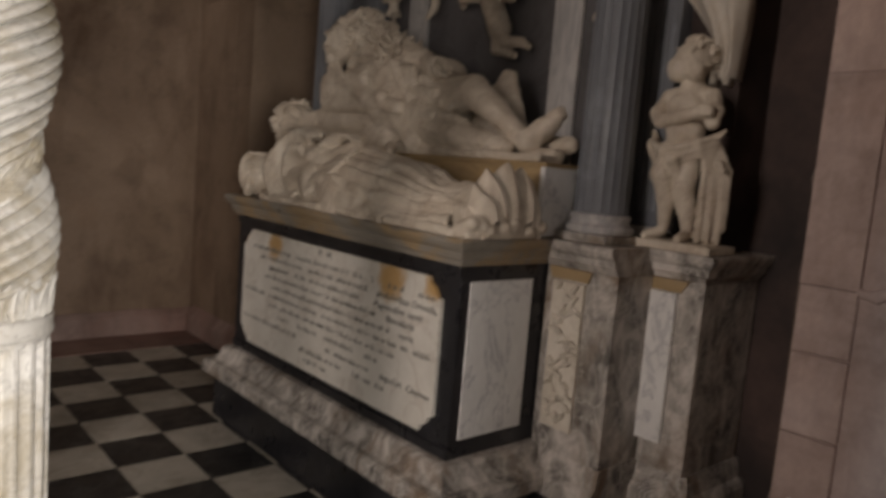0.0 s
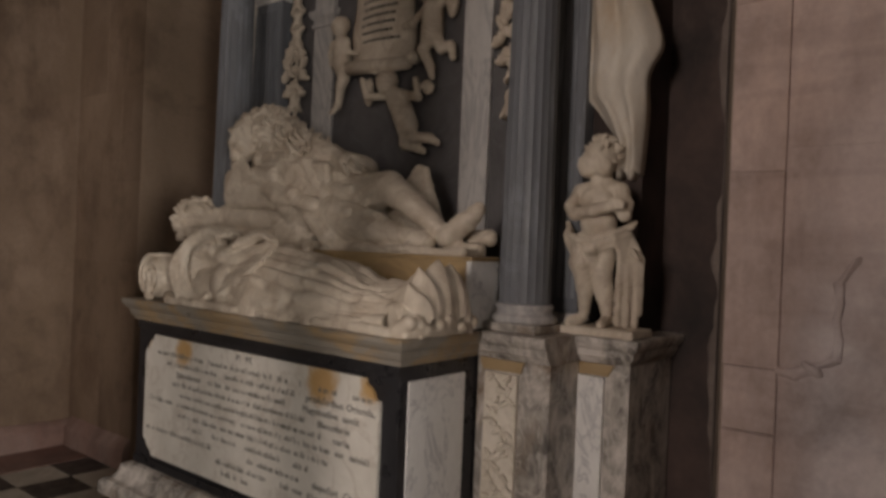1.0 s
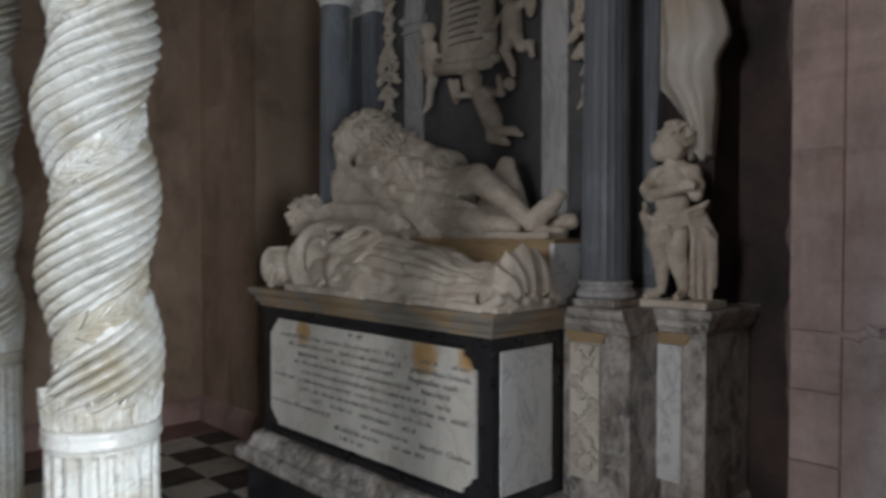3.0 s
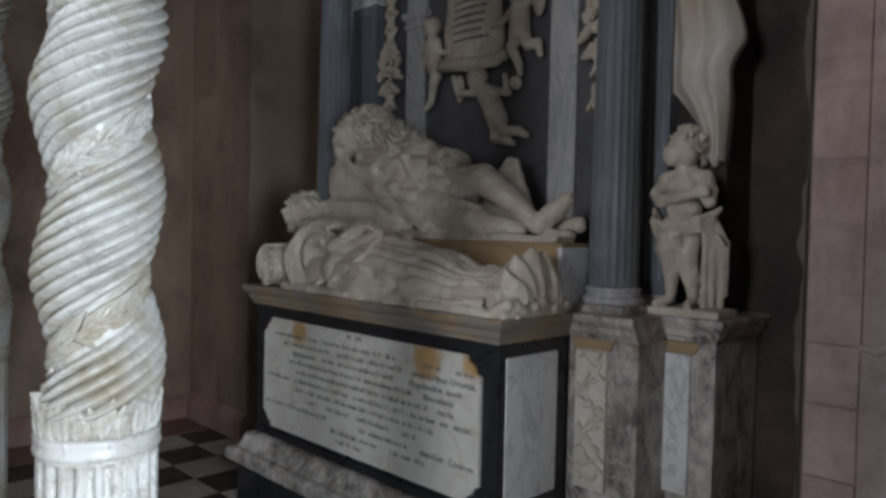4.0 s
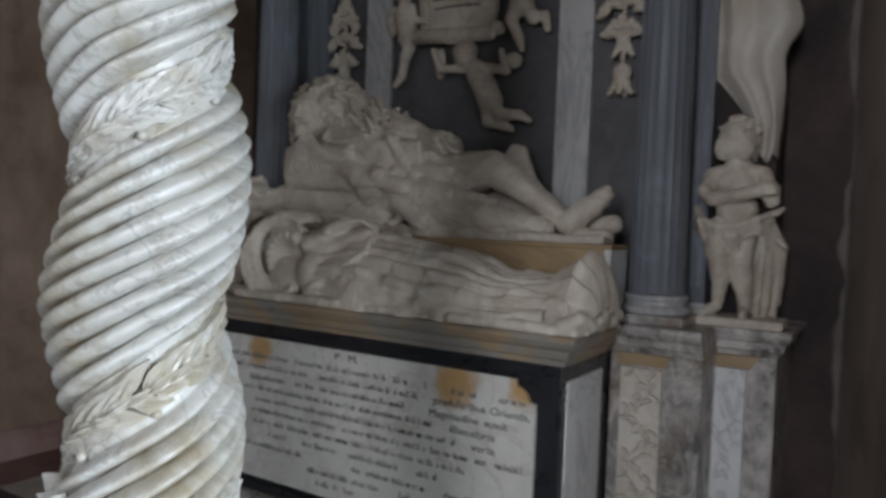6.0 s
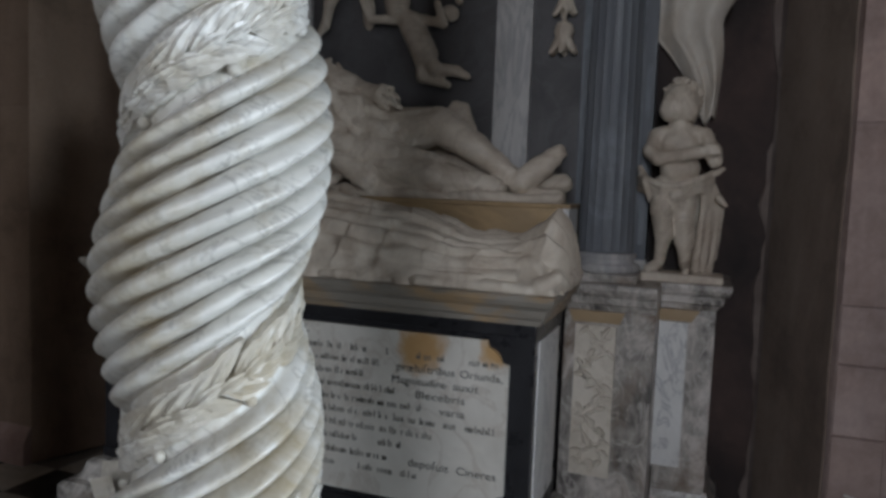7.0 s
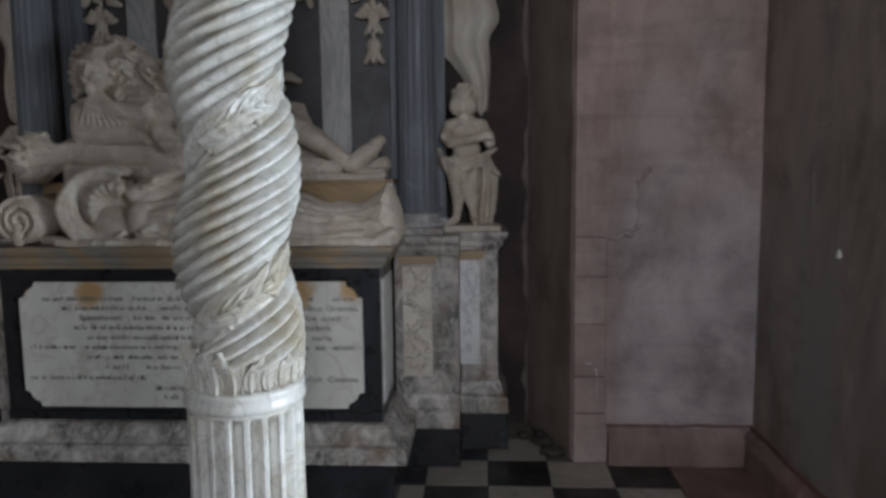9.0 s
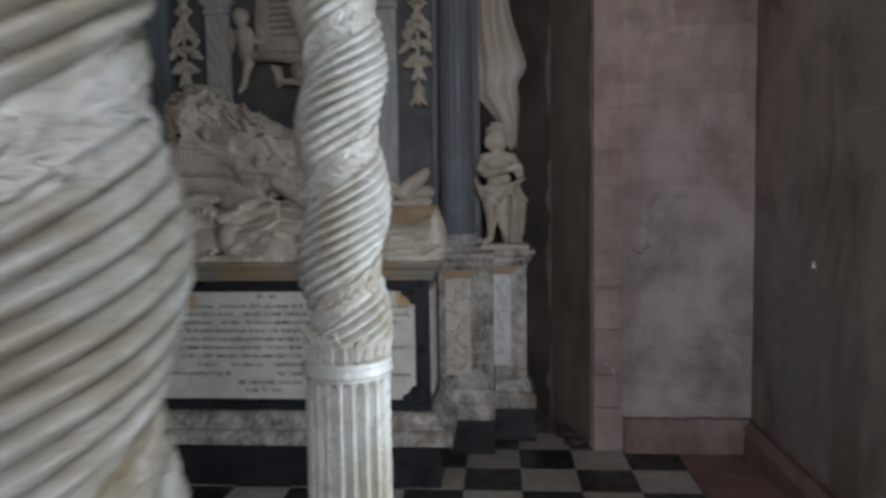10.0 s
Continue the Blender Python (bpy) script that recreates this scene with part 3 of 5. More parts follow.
# ---- pedestals beside the chest ----
def pedestal(sign):
    """The stepped double pedestal; sign -1 stands on the -y side of the tomb."""
    def y(v):
        return v if sign < 0 else 2 * MID - v

    def span(a, b):
        return min(y(a), y(b)), max(y(a), y(b))
    side = "-y" if sign < 0 else "+y"
    ob = thing("column_pedestal", "stepped grey veined marble pedestal with white panels, black plinth", "pedestal", "pedestals of the tomb", at=(2.75, y(1.72), 0))
    a, b = span(1.69, 2.065)
    c, d = span(1.405, 1.69)
    under(part("plinth", box((2.455, a, 0), (3.19, b, 0.235), 0.005), BLACK, ob, "black marble plinth"), ob)
    under(part("plinth", box((2.725, c, 0), (3.19, d, 0.235), 0.005), BLACK, ob, "black marble plinth"), ob)
    prof = [(0.045, 0.235), (0.05, 0.24), (0.05, 0.315), (0.04, 0.335), (0.02, 0.35), (0.012, 0.40), (0.0, 0.43)]
    under(part("base_moulding", moulding((2.49, a), (3.19, b), prof, ("-x",)), GREY, ob), ob)
    under(part("base_moulding", moulding((2.765, c + 0.05 * (sign < 0)), (3.19, d - 0.05 * (sign > 0)), prof, ("-x", side)), GREY, ob), ob)
    under(part("shaft", box((2.478, a + 0.004, 0.43), (3.19, b - 0.004, 1.24), 0.006), GREY, ob), ob)
    e, g = span(1.465, 1.69)
    under(part("shaft", box((2.735, e, 0.43), (3.19, g, 1.24), 0.006), GREY, ob), ob)
    h, i = span(1.845, 2.012)
    under(part("relief_panel", box((2.462, h, 0.54), (2.49, i, 1.18), 0.003), RELIEF, ob, "white marble panel carved with foliage"), ob)
    j, k = span(1.574, 1.713)
    under(part("white_panel", box((2.716, j, 0.543), (2.745, k, 1.183), 0.003), WHITE, ob, "plain white marble panel with faint veins"), ob)
    # carved trails: crossing stems with leaves
    car = bmesh.new()
    mid_y, r2 = (h + i) / 2, random.Random(3)
    rows = 26
    for s in (1, -1):
        pts = [(2.460, mid_y + s * 0.045 * math.sin(n * (0.70 + 0.09 * s)) + r2.uniform(-0.010, 0.010), 0.57 + n * 0.0232) for n in range(rows)]
        for p, q in zip(pts, pts[1:]):
            limb(car, p, q, 0.0075, 0.0075, 6)
        for n in range(1, rows, 2):
            p = Vector(pts[n])
            out = s * (1 if math.sin(n * 0.78) > 0 else -1)
            blob(car, p + Vector((-0.004, out * 0.02, 0.008)), (0.014, 0.024, 0.011), (r2.uniform(-60, 60), 0, 0))
    for n in range(4):
        blob(car, (2.458, mid_y, 0.60 + n * 0.17), (0.011, 0.019, 0.019))
    under(part("carved_foliage", car, RELIEF, ob, "carved foliage trails", True), ob)
    crown = [(0.0, 1.24), (0.012, 1.243), (0.02, 1.262), (0.034, 1.272), (0.040, 1.300), (0.056, 1.316), (0.066, 1.336), (0.066, 1.350), (0.06, 1.356)]
    under(part("cornice", moulding((2.478, a + 0.0), (3.19, b - 0.0), crown, ("-x",)), GREY, ob), ob)
    under(part("cornice", moulding((2.735, c + 0.068 * (sign < 0)), (3.19, d - 0.068 * (sign > 0)), crown, ("-x", side)), GREY, ob, "grey and ochre veined marble cornice"), ob)
    # stained blocks over the panels
    under(part("stained_block", prism([(h - 0.012, 1.19), (i + 0.012, 1.19), (i + 0.03, 1.238), (h - 0.03, 1.238)], "x", 2.468, 2.49), BRONZED, ob, "rust-stained marble block"), ob)
    under(part("stained_block", prism([(j - 0.015, 1.187), (k + 0.015, 1.187), (k + 0.045, 1.238), (j - 0.045, 1.238)], "x", 2.722, 2.745), BRONZED, ob, "rust-stained marble block"), ob)
    return ob


pedestal(-1)
pedestal(1)


# ---- columns, pilasters and back of the tomb ----
def flutes(n, deep):
    def add(a, z):
        return -deep * abs(math.sin(a * n / 2)) ** 0.7 if z > 1.48 and z < 3.26 else 0.0
    return add


def tomb_column(yc):
    ob = thing("tomb_column", "blue-grey fluted marble column on a moulded base", "column", "columns of the tomb", at=(2.635, yc, 1.356))
    under(part("base_plinth", box((2.485, yc - 0.148, 1.356), (2.785, yc + 0.148, 1.392), 0.004), GREY, ob), ob)
    base = [(0.140, 1.392), (0.148, 1.402), (0.148, 1.416), (0.138, 1.428), (0.127, 1.432), (0.122, 1.442), (0.128, 1.452), (0.134, 1.460), (0.130, 1.470), (0.120, 1.476)]
    under(part("base", lathe(base, (2.635, yc), 40), STRIP, ob, "pale moulded marble base", True), ob)
    shaft = [(0.121, 1.476), (0.118, 1.4801), (0.118, 1.4815)] + [(0.118 - 0.016 * n / 12, 1.49 + n * 0.1475) for n in range(13)] + [(0.104, 3.2605), (0.106, 3.29)]
    under(part("shaft", lathe(shaft, (2.635, yc), 160, flutes(20, 0.0042)), BLUE, ob), ob)
    cap = [(0.106, 3.29), (0.112, 3.30), (0.112, 3.33), (0.13, 3.345), (0.135, 3.37), (0.15, 3.44), (0.17, 3.50)]
    under(part("capital", lathe(cap, (2.635, yc), 40), WHITE, ob, "white marble capital", True), ob)
    under(part("abacus", box((2.455, yc - 0.18, 3.50), (2.815, yc + 0.18, 3.54), 0.006), WHITE, ob), ob)
    return ob


tomb_column(1.93)
tomb_column(2 * MID - 1.93)


def tomb_pilaster(yc):
    ob = thing("tomb_pilaster", "flat blue-grey marble pilaster behind the column", "pilaster", "pilasters of the tomb", at=(2.9, yc, 1.356))
    bm = box((2.845, yc - 0.165, 1.43), (2.93, yc + 0.165, 3.28), 0.003)
    under(part("shaft", bm, BLUE, ob), ob)
    for k in range(9):
        y = yc - 0.140 + k * 0.035
        under(part("reed", box((2.8405, y - 0.012, 1.50), (2.846, y + 0.012, 3.22), 0.002), BLUE, ob), ob)
    under(part("base", moulding((2.845, yc - 0.165), (2.93, yc + 0.165), [(0.03, 1.356), (0.03, 1.39), (0.02, 1.405), (0.008, 1.415), (0.0, 1.43)], ("-x", "-y", "+y")), STRIP, ob, "pale moulded base"), ob)
    under(part("capital", moulding((2.845, yc - 0.165), (2.93, yc + 0.165), [(0.0, 3.28), (0.008, 3.285), (0.008, 3.32), (0.02, 3.34), (0.03, 3.45), (0.045, 3.54)], ("-x", "-y", "+y")), WHITE, ob, "white marble capital"), ob)
    return ob


tomb_pilaster(1.945)
tomb_pilaster(2 * MID - 1.945)

backing = thing("tomb_backing", "dark slate back panel with pale marble strips and arch", "panel", at=(2.95, MID, 1.356))
under(part("slate", box((2.93, 1.80, 1.356), (3.19, 2 * MID - 1.80, 4.35)), SLATE, backing, "dark slate ground"), backing)
STRIPS = ((2.365, 2.545), (2 * MID - 2.545, 2 * MID - 2.365))
for a, b in STRIPS:
    under(part("marble_strip", box((2.905, a, 1.67), (2.931, b, 3.06), 0.004), STRIP, backing, "pale veined marble strip"), backing)
    under(part("strip_capital", moulding((2.905, a), (2.93, b), [(0.0, 3.06), (0.012, 3.064), (0.012, 3.082), (0.004, 3.09), (0.004, 3.115), (0.022, 3.13), (0.028, 3.15), (0.028, 3.165), (0.02, 3.17)], ("-x", "-y", "+y")), STRIP, backing), backing)
bm = bmesh.new()
steps, ro, ri = 28, 0.693, 0.515
rows = []
for k in range(steps + 1):
    a = math.pi * k / steps
    rows.append([bm.verts.new((x, MID + r * math.cos(a), 3.17 + r * math.sin(a))) for x, r in ((2.905, ri), (2.905, ro), (2.931, ro), (2.931, ri))])
for p, q in zip(rows, rows[1:]):
    for j in range(4):
        bm.faces.new((p[j], p[(j + 1) % 4], q[(j + 1) % 4], q[j]))
bm.faces.new(rows[0]), bm.faces.new(rows[-1][::-1])
bmesh.ops.recalc_face_normals(bm, faces=bm.faces)
under(part("arch", bm, STRIP, backing, "pale veined marble arch"), backing)


# ---- carved hangings: garlands, drapery, scroll and winged children ----
def bell(bm, c, size, turn=0.0, petals=6):
    """A hanging blossom, open below, with a ring of petals."""
    bm.blob(Vector(c) + Vector((0, 0, size * 0.55)), (size * 0.45, size * 0.55, size * 0.55))
    for k in range(petals):
        a = 2 * math.pi * k / petals + turn
        bm.limb(Vector(c) + Vector((-0.0, 0, size * 0.35)), Vector(c) + Vector((math.cos(a) * size * 0.45, math.sin(a) * size * 0.72, -size * 0.62)), size * 0.34, size * 0.16, 8)


def garland(yc, mirror):
    bm = Clay()
    r = random.Random(11)
    bell(bm, (2.895, yc, 2.43), 0.085)
    bm.limb((2.90, yc, 2.47), (2.90, yc, 2.58), 0.011, 0.011, 8)
    bell(bm, (2.895, yc, 2.60), 0.072, 0.3)
    bm.limb((2.90, yc, 2.62), (2.90, yc, 3.7), 0.012, 0.012, 8)
    for z, n, wide in ((2.68, 5, 0.075), (2.78, 7, 0.11), (2.88, 6, 0.095), (2.95, 4, 0.07)):
        for k in range(n):
            a = -1.2 + 2.4 * k / (n - 1)
            p = Vector((2.885, yc + wide * math.sin(a), z + 0.03 * math.cos(a * 2)))
            bm.blob(p, (0.024, 0.044, 0.021), (r.uniform(-70, 70), 0, 0))
            bm.blob(p + Vector((-0.012, 0, 0.018)), (0.016, 0.018, 0.018))
    for z in (3.02, 3.13, 3.24, 3.36, 3.48, 3.60):
        bell(bm, (2.895, yc, z), 0.06, z)
        for s in (-1, 1):
            bm.blob((2.895, yc + s * 0.045, z + 0.055), (0.014, 0.036, 0.014), (s * 40, 0, 0))
    return sculpt("carved_garland", bm, STATUE, "white marble garland of carved flowers hanging on slate", "garland", 0.006, 0.006, 0.003, wave=40, group="garlands of the tomb")


garland(2.21, 1)
garland(2 * MID - 2.21, -1)


def drapery(sign):
    """Carved cloth hanging in folds beside the column."""
    def y(v):
        return v if sign < 0 else 2 * MID - 0.075 - v
    bm = bmesh.new()
    cols, rows_n = 40, 60
    grid = []
    for i in range(rows_n + 1):
        z = 2.06 + (4.0 - 2.06) * i / rows_n
        w = (z - 2.06) / 1.94
        lo = 1.535 - 0.02 * math.sin(w * 9) + (0.05 * min(1, max(0, (z - 2.9) / 0.5)))
        # a fold that swings out and is gathered under the knot
        swing = math.exp(-((z - 2.63) / 0.085) ** 2) * 0.075 if z < 2.63 else math.exp(-((z - 2.63) / 0.22) ** 2) * 0.075
        lo -= swing
        hi = 1.797 - 0.165 * min(1.0, max(0.0, (2.42 - z) / 0.22)) ** 0.8
        # below the knot only a narrow end hangs on
        tail = min(1.0, max(0.0, (2.48 - z) / 0.12))
        lo -= 0.012 * tail
        line = []
        for j in range(cols + 1):
            v = j / cols
            yy = lo + (hi - lo) * v
            fold = 0.022 * math.sin(v * 11 + z * 1.1 + 2.4 * noise.noise((v * 1.6, z * 1.2, 3))) + 0.008 * math.sin(v * 17 - z * 1.6 + 3 * noise.noise((v * 3, z * 2.2, 9))) + 0.010 * noise.noise((v * 2.5, z * 5, 1))
            hem = 0.02 * math.sin(v * 13) * max(0, 1 - w * 6)
            line.append(bm.verts.new((2.862 + fold - 0.02 * math.sin(v * math.pi), y(yy), z + hem)))
        grid.append(line)
    for p, q in zip(grid, grid[1:]):
        for j in range(cols):
            bm.faces.new((p[j], p[j + 1], q[j + 1], q[j]))
    extruded = bmesh.ops.extrude_face_region(bm, geom=list(bm.faces))
    for v in extruded["geom"]:
        if isinstance(v, bmesh.types.BMVert):
            v.co.x = 2.93 if v.co.x < 2.93 else v.co.x
    bmesh.ops.recalc_face_normals(bm, faces=bm.faces)
    return solo("carved_drapery", bm, CLOTH, "carved marble cloth hanging in folds, stained orange above", "drapery", True, "drapery of the tomb")


CLOTH = veined("stained_carved_cloth", [(0.25, (0.50, 0.45, 0.39)), (0.75, (0.70, 0.65, 0.58))], (0.46, 0.33, 0.20), 1.4, 0.6, 0.08, 0.8, (1, 1, 0.6), 0.25, stain=(0.50, 0.36, 0.24), spread=(0.54, 0.74))
drapery(-1)
drapery(1)
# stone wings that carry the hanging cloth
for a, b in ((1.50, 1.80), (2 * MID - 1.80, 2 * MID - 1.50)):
    tagged(new("wall_wing", mesh_of("wall_wing", box((2.9301, a + 0.03, 1.356), (3.2, b - 0.001, 4.2)), DARK_BROWN)), "dark stone backing behind the carved cloth", "wall", kind="structure")


def scroll():
    """The cloth scroll that the winged children hold up, with worn lines on it."""
    ob = thing("carved_scroll", "white marble scroll with worn lettering held by winged children", "scroll", at=(2.9, 3.13, 3.1))
    bm = bmesh.new()
    cols, rows_n, grid = 24, 34, []
    for i in range(rows_n + 1):
        v = i / rows_n
        z = 2.735 + 0.90 * v
        line = []
        for j in range(cols + 1):
            u = j / cols
            wide = 0.215 + 0.03 * math.sin(v * 5 + 0.5)
            y = 3.13 + 0.05 * v + (u - 0.5) * 2 * wide
            hem = -0.03 * math.sin(u * math.pi) * (1 - v) ** 3 + 0.015 * math.sin(u * 9) * (1 - v) ** 4
            x = 2.855 + 0.05 * (2 * u - 1) ** 2 + 0.010 * math.sin(v * 14 + u * 2) - 0.05 * max(0, 0.16 - v) * 4
            line.append(bm.verts.new((x, y, z + hem + 0.03 * (u - 0.5))))
        grid.append(line)
    for p, q in zip(grid, grid[1:]):
        for j in range(cols):
            bm.faces.new((p[j], p[j + 1], q[j + 1], q[j]))
    extruded = bmesh.ops.extrude_face_region(bm, geom=list(bm.faces))
    for v in extruded["geom"]:
        if isinstance(v, bmesh.types.BMVert):
            v.co.x += 0.03
    bmesh.ops.recalc_face_normals(bm, faces=bm.faces)
    under(part("sheet", bm, STATUE, ob, "", True), ob)
    roll = bmesh.new()
    limb(roll, (2.85, 3.36, 2.75), (2.85, 2.90, 2.725), 0.042, 0.038)
    limb(roll, (2.87, 2.86, 2.75), (2.84, 2.86, 2.75), 0.036, 0.03)
    under(part("rolled_edge", roll, STATUE, ob, "", True), ob)
    lines, r = bmesh.new(), random.Random(5)
    for n in range(14):
        z = 2.885 + n * 0.047
        v = (z - 2.735) / 0.90
        y, c = 3.265 + 0.05 * v - r.uniform(0, 0.03), 3.13 + 0.05 * v
        while y > 2.985 + 0.05 * v + r.uniform(0, 0.04):
            w = r.uniform(0.02, 0.05)
            u = (y - c) / 0.43 + 0.5
            x = 2.855 + 0.05 * (2 * u - 1) ** 2 + 0.010 * math.sin(v * 14 + u * 2)
            bm_box(lines, (x - 0.012, y - w, z), (x + 0.006, y, z + 0.011))
            y -= w + 0.007
    tagged(under(part("worn_lettering", lines, FAINT, ob, "faint worn lines of lettering"), ob), kind="stuff")
    return ob


scroll()


def child(bm, head, chest_at, hip, arms, legs, size=1.0):
    """A plump carved child out of rounded forms."""
    bm.blob(head, (0.058 * size, 0.058 * size, 0.064 * size))
    bm.blob(Vector(head) + Vector((0.01, 0, 0.02)), (0.060 * size, 0.064 * size, 0.055 * size))
    bm.limb(chest_at, hip, 0.062 * size, 0.064 * size)
    bm.limb(head, chest_at, 0.03 * size, 0.04 * size)
    for chain, r in [(a, 0.026) for a in arms] + [(g, 0.040) for g in legs]:
        for n, (p, q) in enumerate(zip(chain, chain[1:])):
            k = r * size * (1 - 0.2 * n)
            bm.limb(p, q, k, k * 0.8)


X = 2.875
bm = Clay()
child(bm, (X - 0.02, 3.055, 2.63), (X, 2.98, 2.535), (X, 2.90, 2.385),
      [[(X, 3.035, 2.56), (X - 0.02, 3.20, 2.565), (X - 0.02, 3.25, 2.67)], [(X, 2.92, 2.555), (X - 0.03, 2.80, 2.525), (X - 0.01, 2.84, 2.63)]],
      [[(X, 2.89, 2.37), (X - 0.02, 2.83, 2.305), (X, 2.73, 2.300), (X, 2.675, 2.272)], [(X, 2.91, 2.36), (X, 2.905, 2.275), (X, 2.82, 2.25), (X, 2.775, 2.232)]], 1.04)
bm.blob((X + 0.02, 2.78, 2.585), (0.02, 0.05, 0.04), (30, 0, 0))
bm.blob((X + 0.01, 3.22, 2.60), (0.025, 0.035, 0.085))
sculpt("carved_child", bm, STATUE, "white marble winged child flying below the scroll", "statue", 0.0075, 0.015, 0.002, wave=30, group="winged children")
bm = Clay()
child(bm, (X, 2.775, 3.10), (X, 2.745, 2.99), (X, 2.74, 2.86),
      [[(X, 2.79, 3.01), (X - 0.02, 2.87, 2.94), (X - 0.02, 2.94, 2.93)], [(X, 2.69, 3.02), (X, 2.62, 3.08), (X, 2.58, 3.06)]],
      [[(X, 2.76, 2.85), (X - 0.02, 2.785, 2.78), (X, 2.745, 2.69), (X - 0.01, 2.725, 2.63)], [(X, 2.72, 2.85), (X, 2.67, 2.78), (X, 2.61, 2.785), (X, 2.59, 2.72)]])
bm.blob((X + 0.02, 2.62, 3.03), (0.025, 0.04, 0.09))
sculpt("carved_child", bm, STATUE, "white marble winged child holding the scroll's edge", "statue", 0.0075, 0.015, 0.002, wave=30, group="winged children")
bm = Clay()
child(bm, (X, 3.48, 3.02), (X, 3.46, 2.90), (X, 3.44, 2.78),
      [[(X, 3.42, 2.93), (X - 0.02, 3.38, 2.85), (X - 0.02, 3.30, 2.83)], [(X, 3.50, 2.92), (X, 3.56, 2.87)]],
      [[(X, 3.42, 2.76), (X - 0.01, 3.44, 2.66), (X, 3.47, 2.55), (X - 0.02, 3.50, 2.50)], [(X, 3.46, 2.76), (X, 3.42, 2.70)]], 0.92)
bm.blob((X + 0.02, 3.56, 2.87), (0.02, 0.035, 0.09))
sculpt("carved_child", bm, STATUE, "white marble winged child clinging to the scroll", "statue", 0.0075, 0.015, 0.002, wave=30, group="winged children")


def curl(bm, c, size, r):
    """One carved curl of hair: a small rising coil."""
    c, turn, lean = Vector(c), r.uniform(0, 6.28), Euler((r.uniform(-0.9, 0.9), r.uniform(-0.9, 0.9), 0)).to_matrix()
    last = None
    for k in range(6):
        a, w = turn + k * 1.15, size * (1.0 - 0.13 * k)
        q = c + lean @ Vector((w * math.cos(a), w * math.sin(a), size * (0.28 * k - 0.6)))
        if last is not None:
            bm.limb(last, q, size * 0.44, size * 0.42)
        last = q


def putto(sign):
    """The standing child beside the column, arms folded across, cloth round the hips."""
    def p(x, y, z):
        return (x, y, z) if sign < 0 else (x + 0.03, 2 * MID - 0.075 - y, z)
    bm = Clay()
    r = random.Random(4)
    bm.box(p(2.695, 1.445, 1.350), p(2.92, 1.785, 1.392), 0.012)
    # head, bent towards the tomb, with a cap of curls
    bm.blob(p(2.79, 1.665, 2.125), (0.080, 0.076, 0.086))
    bm.blob(p(2.752, 1.70, 2.098), (0.046, 0.046, 0.050))
    for y in (1.630, 1.705):
        bm.blob(p(2.755, y, 2.088), (0.046, 0.042, 0.046))
    bm.ball(p(2.728, 1.728, 2.092), 0.012)
    bm.blob(p(2.735, 1.708, 2.060), (0.020, 0.022, 0.016))
    bm.blob(p(2.742, 1.675, 2.085), (0.026, 0.026, 0.024))
    bm.limb(p(2.728, 1.725, 2.118), p(2.722, 1.675, 2.122), 0.012, 0.011)
    for k in range(64):
        a, e = r.uniform(0, 6.28), r.uniform(-0.45, 1.5)
        q = Vector(p(2.80, 1.660, 2.145)) + Vector((math.cos(a) * math.cos(e) * 0.074, math.sin(a) * math.cos(e) * 0.074, math.sin(e) * 0.074))
        if q.x < 2.775 and q.z < 2.16:
            continue
        curl(bm, q, r.uniform(0.013, 0.019), r)
    bm.limb(p(2.80, 1.665, 2.06), p(2.80, 1.655, 2.00), 0.046, 0.056)
    # chest, belly and hips, leaning on the straight leg
    bm.limb(p(2.80, 1.722, 1.985), p(2.80, 1.598, 1.990), 0.044, 0.042)
    bm.blob(p(2.785, 1.66, 1.945), (0.062, 0.088, 0.072))
    bm.blob(p(2.765, 1.650, 1.845), (0.068, 0.082, 0.078))
    bm.blob(p(2.79, 1.645, 1.775), (0.070, 0.092, 0.062))
    # arms folded across to the free side, hands together there
    for chain, fat in (([p(2.79, 1.755, 1.985), p(2.745, 1.775, 1.915), p(2.715, 1.740, 1.880)], 0.034), ([p(2.715, 1.740, 1.880), p(2.685, 1.640, 1.893), p(2.690, 1.545, 1.915)], 0.029), ([p(2.79, 1.560, 1.990), p(2.755, 1.520, 1.925), p(2.725, 1.510, 1.875)], 0.033), ([p(2.725, 1.510, 1.875), p(2.695, 1.545, 1.925)], 0.027)):
        for a, b in zip(chain, chain[1:]):
            bm.limb(a, b, fat, fat * 0.86)
    bm.blob(p(2.690, 1.520, 1.918), (0.026, 0.034, 0.028))
    for k in range(4):
        bm.limb(p(2.672, 1.545 - 0.012 * k, 1.935), p(2.668, 1.532 - 0.012 * k, 1.905), 0.0085, 0.008)
    # the bent leg, its foot drawn to the edge, and the straight one
    bm.limb(p(2.785, 1.70, 1.765), p(2.730, 1.715, 1.665), 0.058, 0.047)
    bm.limb(p(2.730, 1.715, 1.665), p(2.765, 1.700, 1.565), 0.045, 0.042)
    bm.limb(p(2.765, 1.700, 1.565), p(2.785, 1.712, 1.450), 0.040, 0.024)
    bm.limb(p(2.78, 1.716, 1.425), p(2.725, 1.755, 1.408), 0.024, 0.018)
    bm.limb(p(2.79, 1.625, 1.76), p(2.765, 1.625, 1.62), 0.058, 0.044)
    bm.limb(p(2.765, 1.625, 1.62), p(2.785, 1.615, 1.53), 0.042, 0.042)
    bm.limb(p(2.785, 1.615, 1.53), p(2.795, 1.607, 1.44), 0.038, 0.024)
    bm.limb(p(2.79, 1.605, 1.422), p(2.722, 1.600, 1.408), 0.024, 0.018)
